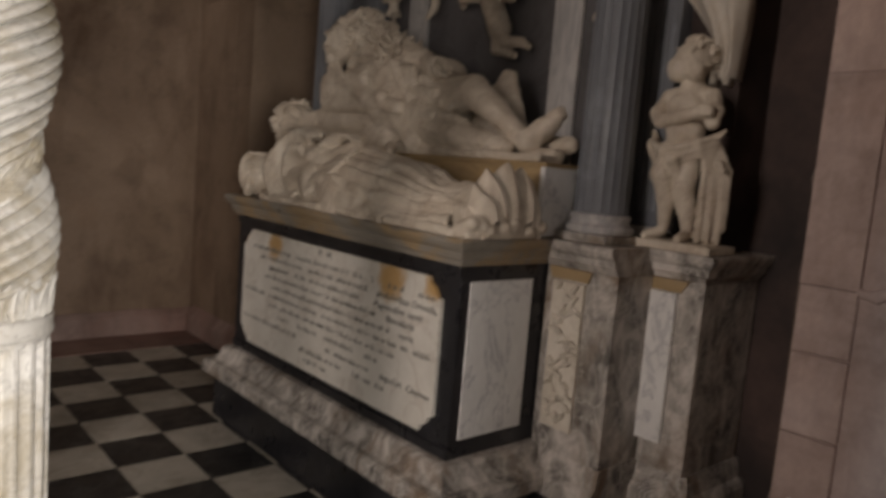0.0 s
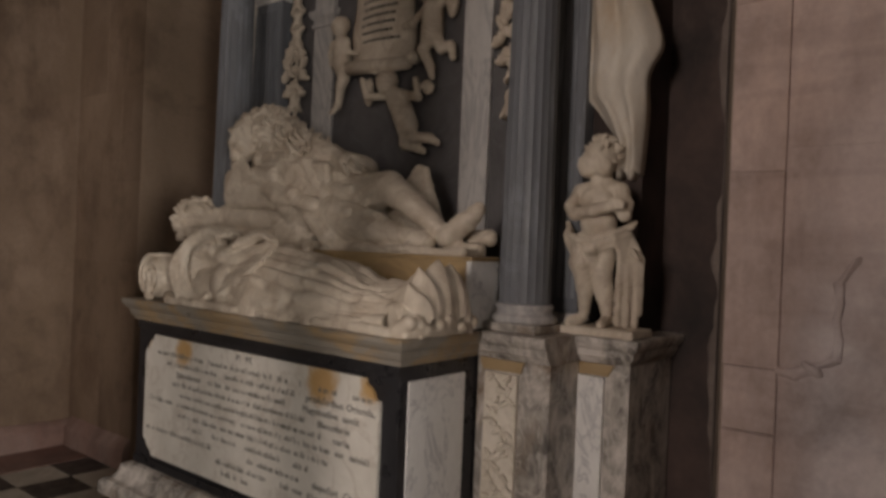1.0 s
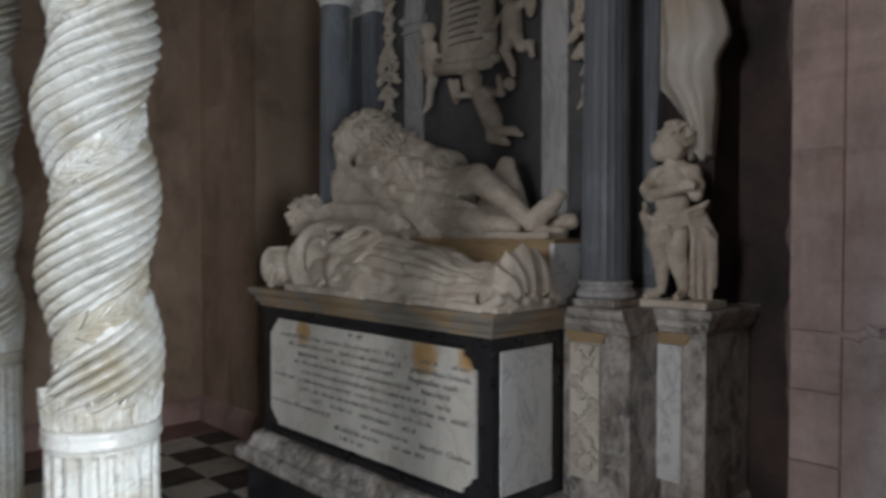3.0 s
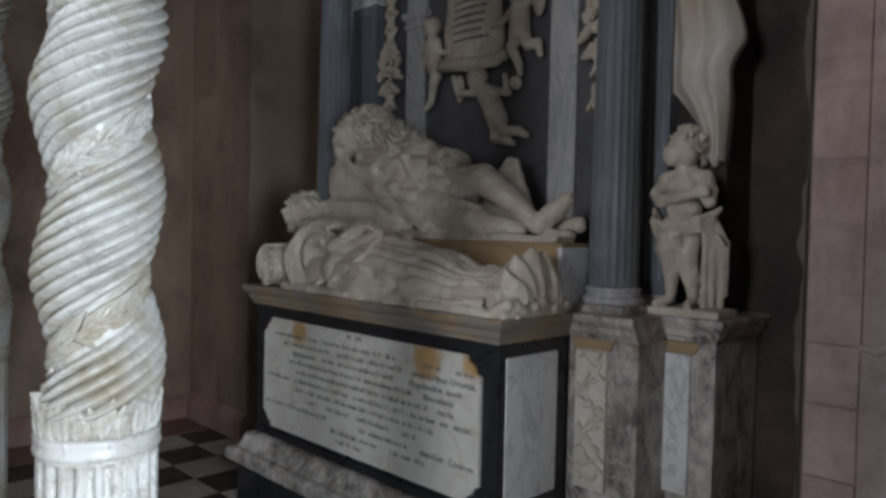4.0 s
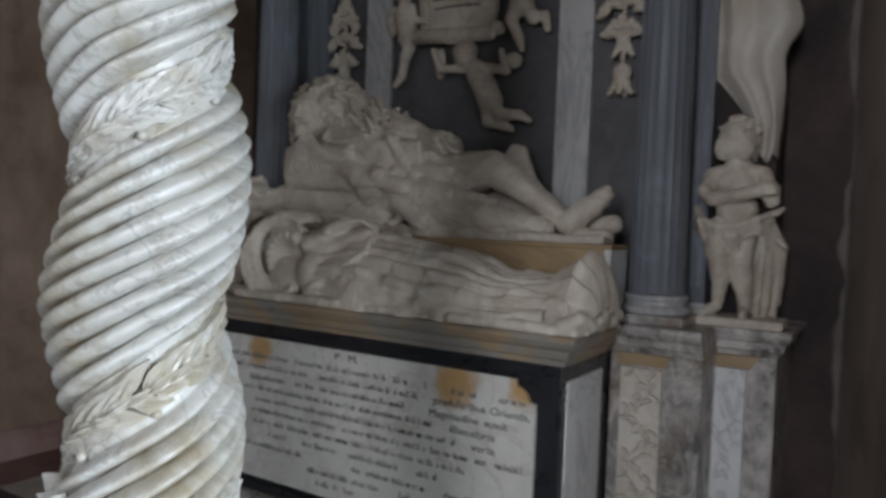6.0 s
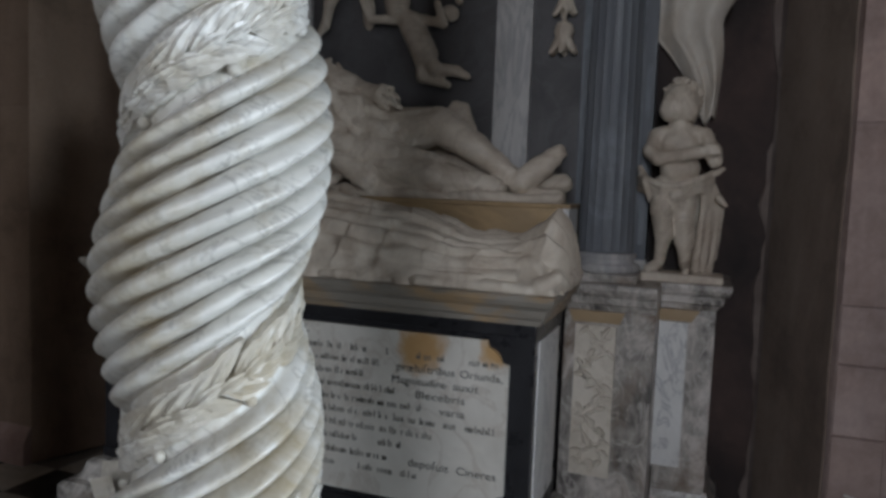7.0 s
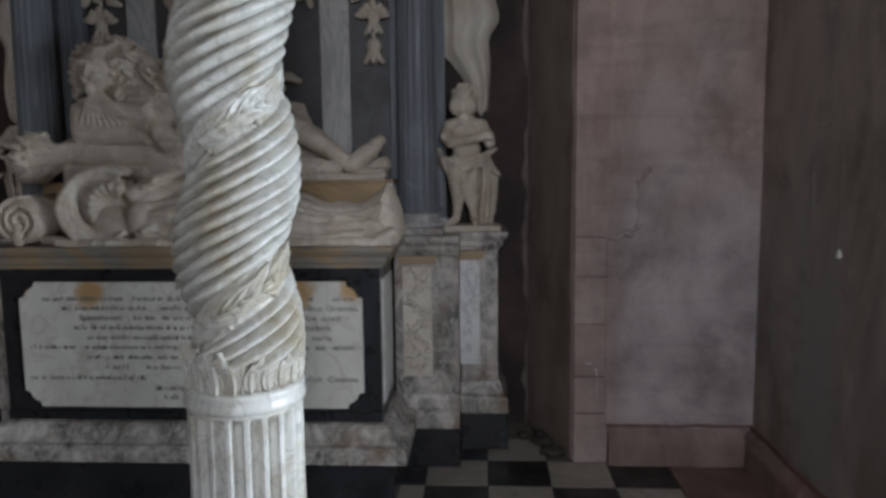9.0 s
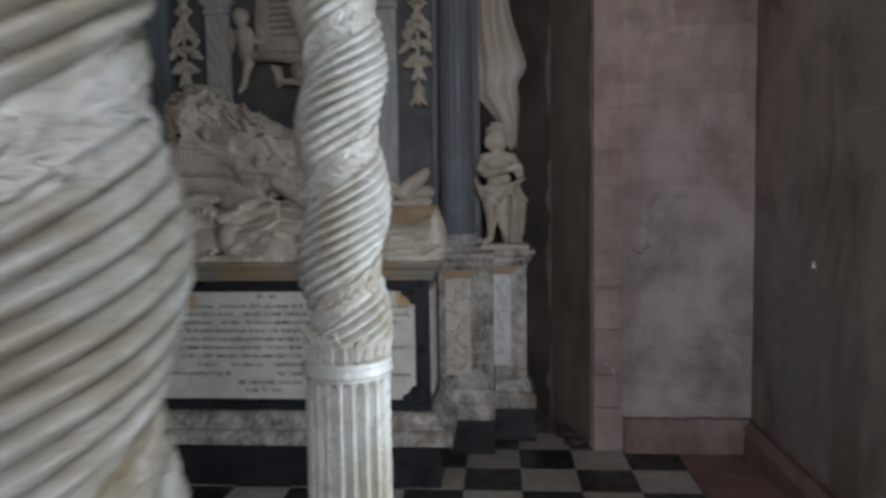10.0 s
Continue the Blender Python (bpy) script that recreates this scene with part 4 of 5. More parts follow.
    # cloth: a rolled band over the hips that juts out on both sides
    band = [p(2.80, 1.815, 1.800), p(2.745, 1.790, 1.795), p(2.705, 1.715, 1.765), p(2.700, 1.640, 1.770), p(2.725, 1.560, 1.800), p(2.78, 1.515, 1.825)]
    for k in range(3):
        for a, b in zip(band, band[1:]):
            d = Vector((0.012 * k, 0, -0.024 * k))
            bm.limb(Vector(a) + d, Vector(b) + d, 0.016, 0.014)
    bm.limb(p(2.79, 1.80, 1.805), p(2.80, 1.818, 1.845), 0.020, 0.012)
    for k in range(5):
        bm.limb(p(2.735 + 0.01 * k, 1.795 - 0.016 * k, 1.785), p(2.755, 1.765 - 0.020 * k, 1.70 + 0.012 * k), 0.013, 0.011)
    # knot and ends between the legs
    bm.blob(p(2.700, 1.655, 1.725), (0.024, 0.030, 0.026))
    for k in range(3):
        bm.limb(p(2.705, 1.665 - 0.012 * k, 1.715), p(2.735, 1.672 - 0.020 * k, 1.645), 0.013, 0.010)
    # the long end that blows out and falls in pleats to the base
    for k in range(8):
        f = k / 7
        hip, flare, foot = p(2.750 + 0.06 * f, 1.560 - 0.040 * f, 1.795), p(2.765 + 0.06 * f, 1.545 - 0.075 * f, 1.690), p(2.800 + 0.06 * f, 1.562 - 0.075 * f + 0.012 * math.sin(k * 2.2), 1.41 + 0.05 * (k % 3) * f)
        bm.limb(hip, flare, 0.013, 0.012)
        bm.limb(flare, foot, 0.012, 0.016)
    bm.limb(p(2.85, 1.58, 1.79), p(2.86, 1.555, 1.41), 0.028, 0.034)
    bm.limb(p(2.76, 1.485, 1.72), p(2.75, 1.455, 1.690), 0.016, 0.008)
    bm.limb(p(2.77, 1.50, 1.83), p(2.76, 1.475, 1.845), 0.016, 0.010)
    sculpt("standing_child_statue", bm, STATUE, "white marble child statue with folded arms on the pedestal", "statue", 0.0058, 0.009, 0.0032, (1, 1, 0.6), 30, "child statues", base=1.3565)


putto(-1)
putto(1)


# ---- the two recumbent figures ----
bm = Clay()
r = random.Random(9)
bm.box((1.925, 2.00, 1.345), (2.34, 3.70, 1.380), 0.018)


def blend(v, *stops):
    """Piecewise smooth value over (at, value) stops."""
    for (a, p), (b, q) in zip(stops, stops[1:]):
        if v <= b:
            f = min(1.0, max(0.0, (v - a) / (b - a)))
            return p + (q - p) * f * f * (3 - 2 * f)
    return stops[-1][1]


def gown(u, v):
    """The long gown from the breast to the ankles: pleats along it, broken by soft steps across."""
    y = 3.30 - 1.16 * u
    tall = blend(u, (0.0, 0.285), (0.25, 0.325), (0.55, 0.285), (0.86, 0.190), (1.0, 0.195))
    half = blend(u, (0.0, 0.200), (0.4, 0.222), (1.0, 0.195))
    a = math.pi * v
    sag = 0.06 * noise.noise((v * 3.0, y * 1.7, 2))
    lane = v * 12.5 + 0.9 * noise.noise((v * 2.0, y * 2.1, 5)) + sag * 6
    pleat = abs(math.sin(math.pi * lane)) ** 0.7 - 0.5
    pleat *= 0.8 + 0.9 * noise.noise((lane // 1 * 3.7, y * 2.4, 1))
    step = (y * 5.2 + 0.55 * noise.noise((v * 4.5, y * 1.2, 8)) + 0.25 * math.sin(v * 5)) % 1.0
    brk = (step ** 1.6 - 0.35) * (0.5 + 0.9 * noise.noise((v * 6, y * 3, 12)))
    mid = math.sin(a) ** 0.5
    push = 0.024 * pleat * (0.4 + 0.6 * mid) + 0.011 * brk * mid + 0.014 * noise.noise((v * 12, y * 9, 3)) + 0.008 * noise.noise((v * 26, y * 13, 5))
    hem = max(0.0, 1 - v / 0.16)
    x = 2.155 - (half + push) * math.cos(a) * (1 if v < 0.5 else 0.95) - hem * (0.012 + 0.012 * math.sin(y * 21 + 2 * math.sin(y * 7)))
    z = 1.352 + (tall + push) * math.sin(a) ** 0.72
    return x, y, z


def foot_cloth(u, v):
    """The cloth gathered over the feet: a few deep pointed folds that fan up and tumble over the end."""
    a = math.pi * v
    lane = v * 6.6 + 0.45 * math.sin(u * 4) + 0.9 * noise.noise((v * 3, u * 2, 6))
    fold = 0.62 - abs(2 * (lane % 1.0) - 1) ** 1.15
    if u < 0.5:
        f = u / 0.5
        y, tall, half = 2.235 - 0.175 * f, 0.180 + 0.100 * f * f, 0.165 + 0.025 * f
    else:
        f = (u - 0.5) / 0.5
        y, tall, half = 2.060 - 0.075 * math.sin(f * math.pi / 2), 0.280 * (1 - 0.75 * f ** 1.6), 0.190 - 0.045 * f
    push = (0.014 + 0.036 * math.sin(min(1.0, u * 1.5) * math.pi * 0.5)) * fold * (1 - 0.35 * max(0.0, u - 0.5))
    return 2.150 - (half + push * 0.5) * math.cos(a), y - push * 0.45 * (u > 0.35), 1.352 + (tall + push) * math.sin(a) ** 0.6


# the mat's turned-up end under the feet and its edge along the slab
for k in range(14):
    f = k / 13
    x = 1.945 + 0.38 * f
    bm.limb((x, 2.055 - 0.05 * math.sin(f * math.pi), 1.385), (x + 0.012 * math.sin(k * 2), 2.000 + 0.010 * math.sin(k * 1.7), 1.400 + 0.022 * math.sin(k * 0.9 + 1)), 0.034, 0.027)
bm.limb((1.940, 2.23, 1.372), (1.930, 2.10, 1.366), 0.022, 0.020)
bm.limb((1.930, 2.10, 1.366), (1.965, 2.03, 1.385), 0.022, 0.030)
for k in range(24):
    y = 3.70 - k * 0.066
    bm.limb((1.940 + 0.012 * math.sin(k * 1.3), y, 1.376), (1.940 + 0.012 * math.sin(k * 1.3 + 1.3), y - 0.066, 1.372), 0.022, 0.020)
# long slack folds at the gown's front edge
for y0, y1, z0, z1 in ((3.22, 2.72, 1.435, 1.400), (3.00, 2.45, 1.470, 1.405), (2.75, 2.22, 1.455, 1.400), (2.60, 2.20, 1.420, 1.385)):
    last = None
    for k in range(9):
        f = k / 8
        q = (1.962 - 0.012 * math.sin(f * math.pi), y0 + (y1 - y0) * f, z0 + (z1 - z0) * f - 0.022 * math.sin(f * math.pi))
        if last:
            bm.limb(last, q, 0.017, 0.015)
        last = q
# shoulders and breast
bm.limb((2.17, 3.42, 1.50), (2.17, 3.05, 1.53), 0.125, 0.140)
bm.limb((2.05, 3.36, 1.47), (2.03, 3.10, 1.47), 0.085, 0.085)
# great shell-like hood: nested rims open towards the body
for layer, (size, tube, deep) in enumerate(((0.194, 0.019, 0.000), (0.170, 0.015, 0.010), (0.149, 0.015, 0.026), (0.130, 0.014, 0.046), (0.203, 0.019, 0.035), (0.204, 0.021, 0.075), (0.198, 0.024, 0.120))):
    last = None
    for k in range(27):
        a = radians(62 + 250 * k / 26)
        up = math.sin(a)
        q = (1.952 + deep + 0.085 * max(0.0, up) + 0.02 * max(0.0, math.cos(a)), 3.505 - size * math.cos(a) * 0.98, 1.556 + size * 0.96 * up)
        if last:
            bm.limb(last, q, tube, tube)
        last = q
bm.blob((2.185, 3.52, 1.535), (0.10, 0.175, 0.170))
bm.blob((2.085, 3.52, 1.555), (0.070, 0.180, 0.165))
bm.blob((2.12, 3.53, 1.52), (0.10, 0.165, 0.15))
bm.blob((2.05, 3.44, 1.47), (0.095, 0.14, 0.10))
bm.blob((2.06, 3.30, 1.49), (0.115, 0.10, 0.115))
# head lying back on a fan of scalloped linen
bm.blob((2.085, 3.435, 1.595), (0.080, 0.100, 0.078))
bm.blob((2.045, 3.400, 1.640), (0.038, 0.045, 0.034))
bm.limb((2.030, 3.43, 1.655), (2.030, 3.40, 1.672), 0.012, 0.011)
for k in range(11):
    a = radians(70 + 205 * k / 10)
    c = (2.000, 3.430, 1.555)
    bm.limb((c[0] + 0.02, c[1] - 0.045 * math.cos(a), c[2] + 0.040 * math.sin(a)), (c[0] - 0.014, c[1] - 0.112 * math.cos(a), c[2] + 0.098 * math.sin(a)), 0.014, 0.024)
    bm.ball((c[0] - 0.018, c[1] - 0.122 * math.cos(a), c[2] + 0.108 * math.sin(a)), 0.019)
for k in range(24):
    curl(bm, (2.03 + r.uniform(-0.03, 0.07), 3.44 + r.uniform(-0.08, 0.07), 1.615 + r.uniform(-0.04, 0.06)), r.uniform(0.014, 0.020), r)
for k in range(7):
    bm.limb((1.99 + 0.010 * k, 3.330 - 0.006 * k, 1.49 + 0.024 * k), (1.98 + 0.012 * k, 3.275 - 0.010 * k, 1.475 + 0.026 * k), 0.017, 0.020)
# sleeve thrown across the breast, and the hand laid on it
for k in range(6):
    bm.limb((1.960 + 0.012 * k, 3.26 - 0.012 * k, 1.430 + 0.026 * k), (1.990 + 0.022 * k, 2.985 + 0.008 * k, 1.600 + 0.018 * k), 0.022, 0.018)
bm.limb((2.02, 3.345, 1.615), (2.045, 3.215, 1.692), 0.040, 0.031)
bm.limb((2.045, 3.215, 1.692), (2.055, 3.140, 1.722), 0.028, 0.030)
bm.blob((2.060, 3.120, 1.725), (0.036, 0.045, 0.020))
for k in range(4):
    bm.limb((2.036 + 0.016 * k, 3.10, 1.733), (2.040 + 0.016 * k, 3.050, 1.732), 0.0105, 0.0095)
    bm.limb((2.040 + 0.016 * k, 3.050, 1.732), (2.046 + 0.016 * k, 3.010, 1.708), 0.0095, 0.008)
bm.limb((2.07, 3.32, 1.585), (2.085, 3.05, 1.655), 0.070, 0.050)
for k in range(7):
    bm.limb((2.000 + 0.02 * k, 3.270, 1.655 + 0.018 * math.sin(k * 0.5)), (2.005 + 0.018 * k, 3.225, 1.672 + 0.020 * math.sin(k * 0.5)), 0.014, 0.018)
bm.limb((2.22, 3.2, 1.60), (2.16, 3.00, 1.63), 0.060, 0.045)
# cloth end that hangs over from the block
bm.limb((2.30, 3.02, 1.70), (2.22, 2.93, 1.665), 0.030, 0.022)
sculpt("recumbent_statue", bm, STATUE, "white marble recumbent draped figure with hooded head", "statue", 0.0062, 0.008, 0.004, (1.2, 0.5, 1.2), 26, base=1.3565, cloths=(cloth(230, 120, gown), cloth(70, 120, foot_cloth)))

# rolled mat end beside the hood
ROLL_Y, ROLL_Z = 3.905, 1.487
bm = bmesh.new()
turns, n_s = 2.4, 110
rows = []
for k in range(n_s + 1):
    a = math.pi * 0.55 - 2 * math.pi * turns * k / n_s
    rad = 0.122 - 0.102 * (k / n_s)
    d = Vector((math.cos(a), math.sin(a)))
    rows.append([bm.verts.new((x, ROLL_Y + (rad + s) * d.x, ROLL_Z + (rad + s) * d.y)) for x, s in ((1.945, 0.006), (1.938, 0), (1.945, -0.010), (2.25, -0.016), (2.25, 0.012))])
for p, q in zip(rows, rows[1:]):
    for n in range(5):
        bm.faces.new((p[n], p[(n + 1) % 5], q[(n + 1) % 5], q[n]))
bm.faces.new(rows[0]), bm.faces.new(rows[-1][::-1])
bmesh.ops.recalc_face_normals(bm, faces=bm.faces)
bmesh.ops.create_cone(bm, cap_ends=True, segments=32, radius1=0.118, radius2=0.118, depth=0.26, matrix=pose(2.115, ROLL_Y, ROLL_Z, 0, 90, 0))
limb(bm, (1.955, ROLL_Y + 0.01, 1.385), (1.955, ROLL_Y + 0.005, 1.455), 0.030, 0.024)
limb(bm, (2.0, 3.80, 1.385), (2.0, 3.62, 1.372), 0.028, 0.02)
solo("rolled_mat", bm, STATUE, "rolled marble mat end curled like a volute on the slab", "mat", True)

# the bolster with its frilled end, on the raised block
bm = Clay()
BX, BZ = 2.28, 1.805
bm.limb((BX + 0.13, 3.86, BZ + 0.035), (BX + 0.20, 3.40, BZ + 0.035), 0.080, 0.084)
bm.limb((BX + 0.13, 3.87, BZ + 0.030), (BX, 3.97, BZ - 0.005), 0.062, 0.085)
bm.box((BX + 0.06, 3.42, 1.66), (BX + 0.36, 3.90, 1.765), 0.02)
bm.blob((BX, 3.985, BZ), (0.112, 0.095, 0.118))
for k in range(9):
    a = 2 * math.pi * k / 9
    bm.limb((BX + 0.068 * math.cos(a), 3.885, BZ + 0.07 * math.sin(a)), (BX + 0.108 * math.cos(a), 3.985, BZ + 0.112 * math.sin(a)), 0.012, 0.020)
for ring, (rad, y, n, fat) in enumerate(((0.128, 3.985, 15, 0.030), (0.122, 4.030, 13, 0.030), (0.088, 4.065, 10, 0.030), (0.040, 4.080, 5, 0.028))):
    for k in range(n):
        a = 2 * math.pi * (k + 0.37 * ring) / n
        wob = 1 + 0.08 * math.sin(k * 2.4)
        c = Vector((BX + rad * wob * math.cos(a), y + 0.008 * math.sin(k * 1.7), BZ + rad * wob * math.sin(a)))
        bm.limb(c + Vector((-0.012 * math.sin(a), -0.012, 0.012 * math.cos(a))), c + Vector((0.016 * math.cos(a), 0.020, 0.016 * math.sin(a))), fat * 0.62, fat * 0.40)
        bm.limb(c + Vector((0.014 * math.sin(a), -0.012, -0.014 * math.cos(a))), c + Vector((0.010 * math.cos(a), 0.016, 0.010 * math.sin(a))), fat * 0.55, fat * 0.36)
sculpt("marble_bolster", bm, STATUE, "white marble bolster with a frilled end on the raised block", "cushion", 0.007, 0.006, 0.006, (1, 0.5, 1), wave=26, base=1.6725)

bm = Clay()
r = random.Random(21)
bm.box((2.325, 3.36, 1.88), (2.74, 3.84, 2.12), 0.05)
bm.box((2.40, 3.2, 1.68), (2.78, 3.86, 1.95), 0.05)
bm.box((2.40, 2.09, 1.660), (2.55, 3.5, 1.705), 0.02)
bm.box((2.40, 2.34, 1.660), (2.74, 3.5, 1.705), 0.02)
for k in range(22):
    y = 3.2 - k * 0.05
    bm.limb((2.398 + 0.010 * math.sin(k * 1.1), y, 1.688 + 0.006 * math.sin(k * 0.9)), (2.398 + 0.010 * math.sin(k * 1.1 + 1.1), y - 0.05, 1.688 + 0.006 * math.sin(k * 0.9 + 0.9)), 0.024, 0.024)
    if k % 3 == 0 and y > 2.4:
        bm.limb((2.41, y, 1.70), (2.47, y - r.uniform(0.05, 0.2), 1.75 + r.uniform(0, 0.03)), 0.022, 0.024)
# great curled wig round a bare face
bm.blob((2.50, 3.655, 2.31), (0.15, 0.20, 0.155))
bm.blob((2.372, 3.690, 2.272), (0.082, 0.094, 0.122))
bm.blob((2.315, 3.715, 2.245), (0.030, 0.034, 0.034))
bm.blob((2.312, 3.660, 2.242), (0.030, 0.034, 0.034))
for k in range(150):
    a, e = r.uniform(0, 6.283), r.uniform(-0.6, 1.5)
    c = Vector((2.50 + 0.150 * math.cos(a) * math.cos(e), 3.655 + 0.208 * math.sin(a) * math.cos(e), 2.315 + 0.158 * math.sin(e)))
    if c.x < 2.44 and 3.60 < c.y < 3.77 and 2.16 < c.z < 2.38:
        continue
    curl(bm, c, r.uniform(0.020, 0.030), r)
for k in range(26):
    f = k / 25
    curl(bm, (2.40 + r.uniform(-0.03, 0.03), 3.805 + r.uniform(-0.03, 0.025), 2.32 - 0.22 * f), r.uniform(0.018, 0.026), r)
    curl(bm, (2.39 + r.uniform(-0.02, 0.04), 3.575 + r.uniform(-0.025, 0.02), 2.33 - 0.24 * f), r.uniform(0.018, 0.026), r)
# long locks that roll down over the shoulder, each a coiled rope
for k in range(30):
    p = Vector((2.38 + 0.27 * (k / 29), 3.58 + r.uniform(-0.05, 0.03), 2.395 + 0.035 * math.sin(math.pi * k / 29) + r.uniform(-0.11, 0.02)))
    spin, size = r.uniform(0, 6.28), r.uniform(0.016, 0.022)
    last = None
    for n in range(16):
        w = spin + n * 1.25
        q = p + Vector((size * math.cos(w), -0.023 * n, size * math.sin(w) - 0.0105 * n + 0.014 * math.sin(n * 0.6 + k)))
        if last is not None:
            bm.limb(last, q, 0.0105, 0.0100)
        last = q
bm.limb((2.50, 3.56, 2.29), (2.56, 3.16, 2.15), 0.12, 0.095)
# face: nose, brow, chin
bm.limb((2.300, 3.690, 2.315), (2.278, 3.690, 2.258), 0.011, 0.016)
bm.limb((2.305, 3.735, 2.328), (2.303, 3.645, 2.328), 0.015, 0.015)
bm.limb((2.298, 3.705, 2.215), (2.298, 3.675, 2.215), 0.011, 0.011)
bm.ball((2.308, 3.690, 2.180), 0.026)
# cravat and linen that fall from the chin over the breast
for k in range(9):
    f = k / 8 - 0.5
    p = Vector((2.330, 3.665 - 0.05 * f, 2.165))
    for n in range(4):
        q = p + Vector((-0.006 + 0.004 * n, -0.060 * f - 0.012, -0.045 + 0.008 * abs(f)))
        bm.limb(p, q, 0.011, 0.013)
        p = q
# trunk under the cloak
bm.limb((2.50, 3.58, 2.12), (2.52, 3.30, 2.06), 0.13, 0.17)
bm.limb((2.54, 3.30, 2.05), (2.58, 2.98, 1.97), 0.17, 0.155)
bm.limb((2.66, 3.30, 2.14), (2.66, 3.02, 2.10), 0.115, 0.09)
bm.limb((2.52, 3.30, 1.92), (2.56, 2.92, 1.86), 0.16, 0.14)
for k in range(13):
    f = k / 12
    p = (2.40 + 0.02 * math.sin(k), 3.44 - 0.30 * f, 2.16 - 0.03 * f)
    q = (2.405 + 0.015 * math.cos(k), 3.16 - 0.26 * f, 1.90 - 0.10 * f + 0.05 * math.sin(k * 2))
    bm.limb(p, q, 0.024, 0.021)
for k in range(9):
    f = k / 8
    bm.limb((2.53 + 0.02 * k, 3.42, 2.215 + 0.01 * math.sin(k)), (2.56 + 0.02 * k, 3.02, 2.165 - 0.02 * f), 0.028, 0.026)
# arms: the near one folded down on the cushion, the far hand on the knee
bm.limb((2.40, 3.56, 2.06), (2.37, 3.34, 1.95), 0.075, 0.066)
bm.limb((2.37, 3.34, 1.95), (2.36, 3.06, 1.90), 0.060, 0.045)
bm.blob((2.345, 3.20, 1.955), (0.045, 0.05, 0.045))
bm.limb((2.40, 3.10, 1.84), (2.38, 2.96, 1.74), 0.055, 0.05)
for k in range(9):
    f = k / 8
    bm.limb((2.375 + 0.012 * math.sin(k * 2), 3.50 - 0.10 * f, 2.13 - 0.20 * f), (2.40 + 0.02 * f, 3.02 - 0.02 * f, 2.10 - 0.26 * f), 0.022, 0.026)
for k in range(7):
    f = k / 6
    bm.limb((2.40, 3.30 - 0.06 * f, 1.98 - 0.05 * f), (2.43, 2.86 + 0.03 * f, 1.99 - 0.14 * f), 0.024, 0.020)
bm.limb((2.56, 3.14, 2.17), (2.50, 2.98, 2.13), 0.055, 0.045)
bm.limb((2.50, 2.98, 2.13), (2.47, 2.90, 2.10), 0.040, 0.030)
for k in range(4):
    bm.limb((2.455 + 0.018 * k, 2.92, 2.11), (2.44 + 0.018 * k, 2.85, 2.075), 0.012, 0.009)
# lace cuff of hanging loops, and the buttoned edge of the coat
for k in range(16):
    a = 2 * math.pi * k / 16
    c = Vector((2.485 + 0.052 * math.cos(a), 2.945, 2.120 + 0.050 * math.sin(a)))
    bm.limb(c, c + Vector((0.012 * math.cos(a), -0.045 - 0.012 * math.sin(k * 2.1), -0.018 + 0.010 * math.sin(a))), 0.0125, 0.0095)
for k in range(9):
    bm.limb((2.372, 3.275 - 0.014 * k, 1.940), (2.360, 3.268 - 0.014 * k, 1.872), 0.0085, 0.0085)
# broad fan of coat folds from the neck cloth
for k in range(8):
    f = k / 7
    bm.limb((2.40 + 0.05 * f, 3.46 - 0.05 * f, 2.185 + 0.02 * f), (2.385 + 0.05 * f, 3.30 - 0.22 * f, 1.985 + 0.085 * f), 0.012, 0.019)
# skirts of the coat thrown over the thigh
for k in range(6):
    f = k / 5
    bm.limb((2.455, 3.04 - 0.02 * f, 1.985 + 0.035 * f), (2.455 + 0.01 * f, 2.79 - 0.03 * f, 2.000 + 0.055 * f), 0.013, 0.011)
# near leg bent, foot raised; the other lies behind; cloak end behind the knee
bm.limb((2.55, 2.98, 1.95), (2.52, 2.68, 2.00), 0.13, 0.082)
bm.limb((2.52, 2.68, 2.00), (2.515, 2.50, 1.90), 0.080, 0.066)
bm.limb((2.515, 2.50, 1.90), (2.52, 2.32, 1.775), 0.066, 0.042)
bm.blob((2.52, 2.30, 1.755), (0.045, 0.05, 0.045))
bm.limb((2.52, 2.28, 1.765), (2.53, 2.195, 1.830), 0.055, 0.052)
bm.limb((2.53, 2.195, 1.830), (2.54, 2.135, 1.888), 0.050, 0.036)
bm.limb((2.46, 2.95, 1.80), (2.44, 2.66, 1.775), 0.095, 0.075)
bm.limb((2.44, 2.66, 1.775), (2.47, 2.38, 1.73), 0.072, 0.042)
bm.limb((2.62, 2.70, 1.82), (2.62, 2.36, 1.75), 0.075, 0.044)
bm.limb((2.62, 2.40, 1.745), (2.62, 2.125, 1.760), 0.040, 0.040)
bm.limb((2.54, 2.24, 1.71), (2.54, 2.125, 1.705), 0.034, 0.032)
for k in range(6):
    f = k / 5
    bm.limb((2.70, 2.82 - 0.10 * f, 1.86 + 0.02 * f), (2.735, 2.68 - 0.05 * f, 2.115 - 0.01 * f), 0.05, 0.020)
    bm.limb((2.735, 2.68 - 0.05 * f, 2.115 - 0.01 * f), (2.72, 2.64 - 0.10 * f, 1.84), 0.020, 0.045)
for k in range(12):
    f = k / 11
    bm.limb((2.405 + 0.01 * math.sin(k * 2), 3.02 - 0.12 * f, 1.74 + 0.17 * f), (2.43, 2.72 - 0.10 * f, 1.72 + 0.12 * f), 0.022, 0.02)
    bm.limb((2.47 + 0.02 * f, 3.0 - 0.1 * f, 1.95 + 0.1 * f), (2.46, 2.80 - 0.05 * f, 1.86 + 0.15 * f), 0.020, 0.018)
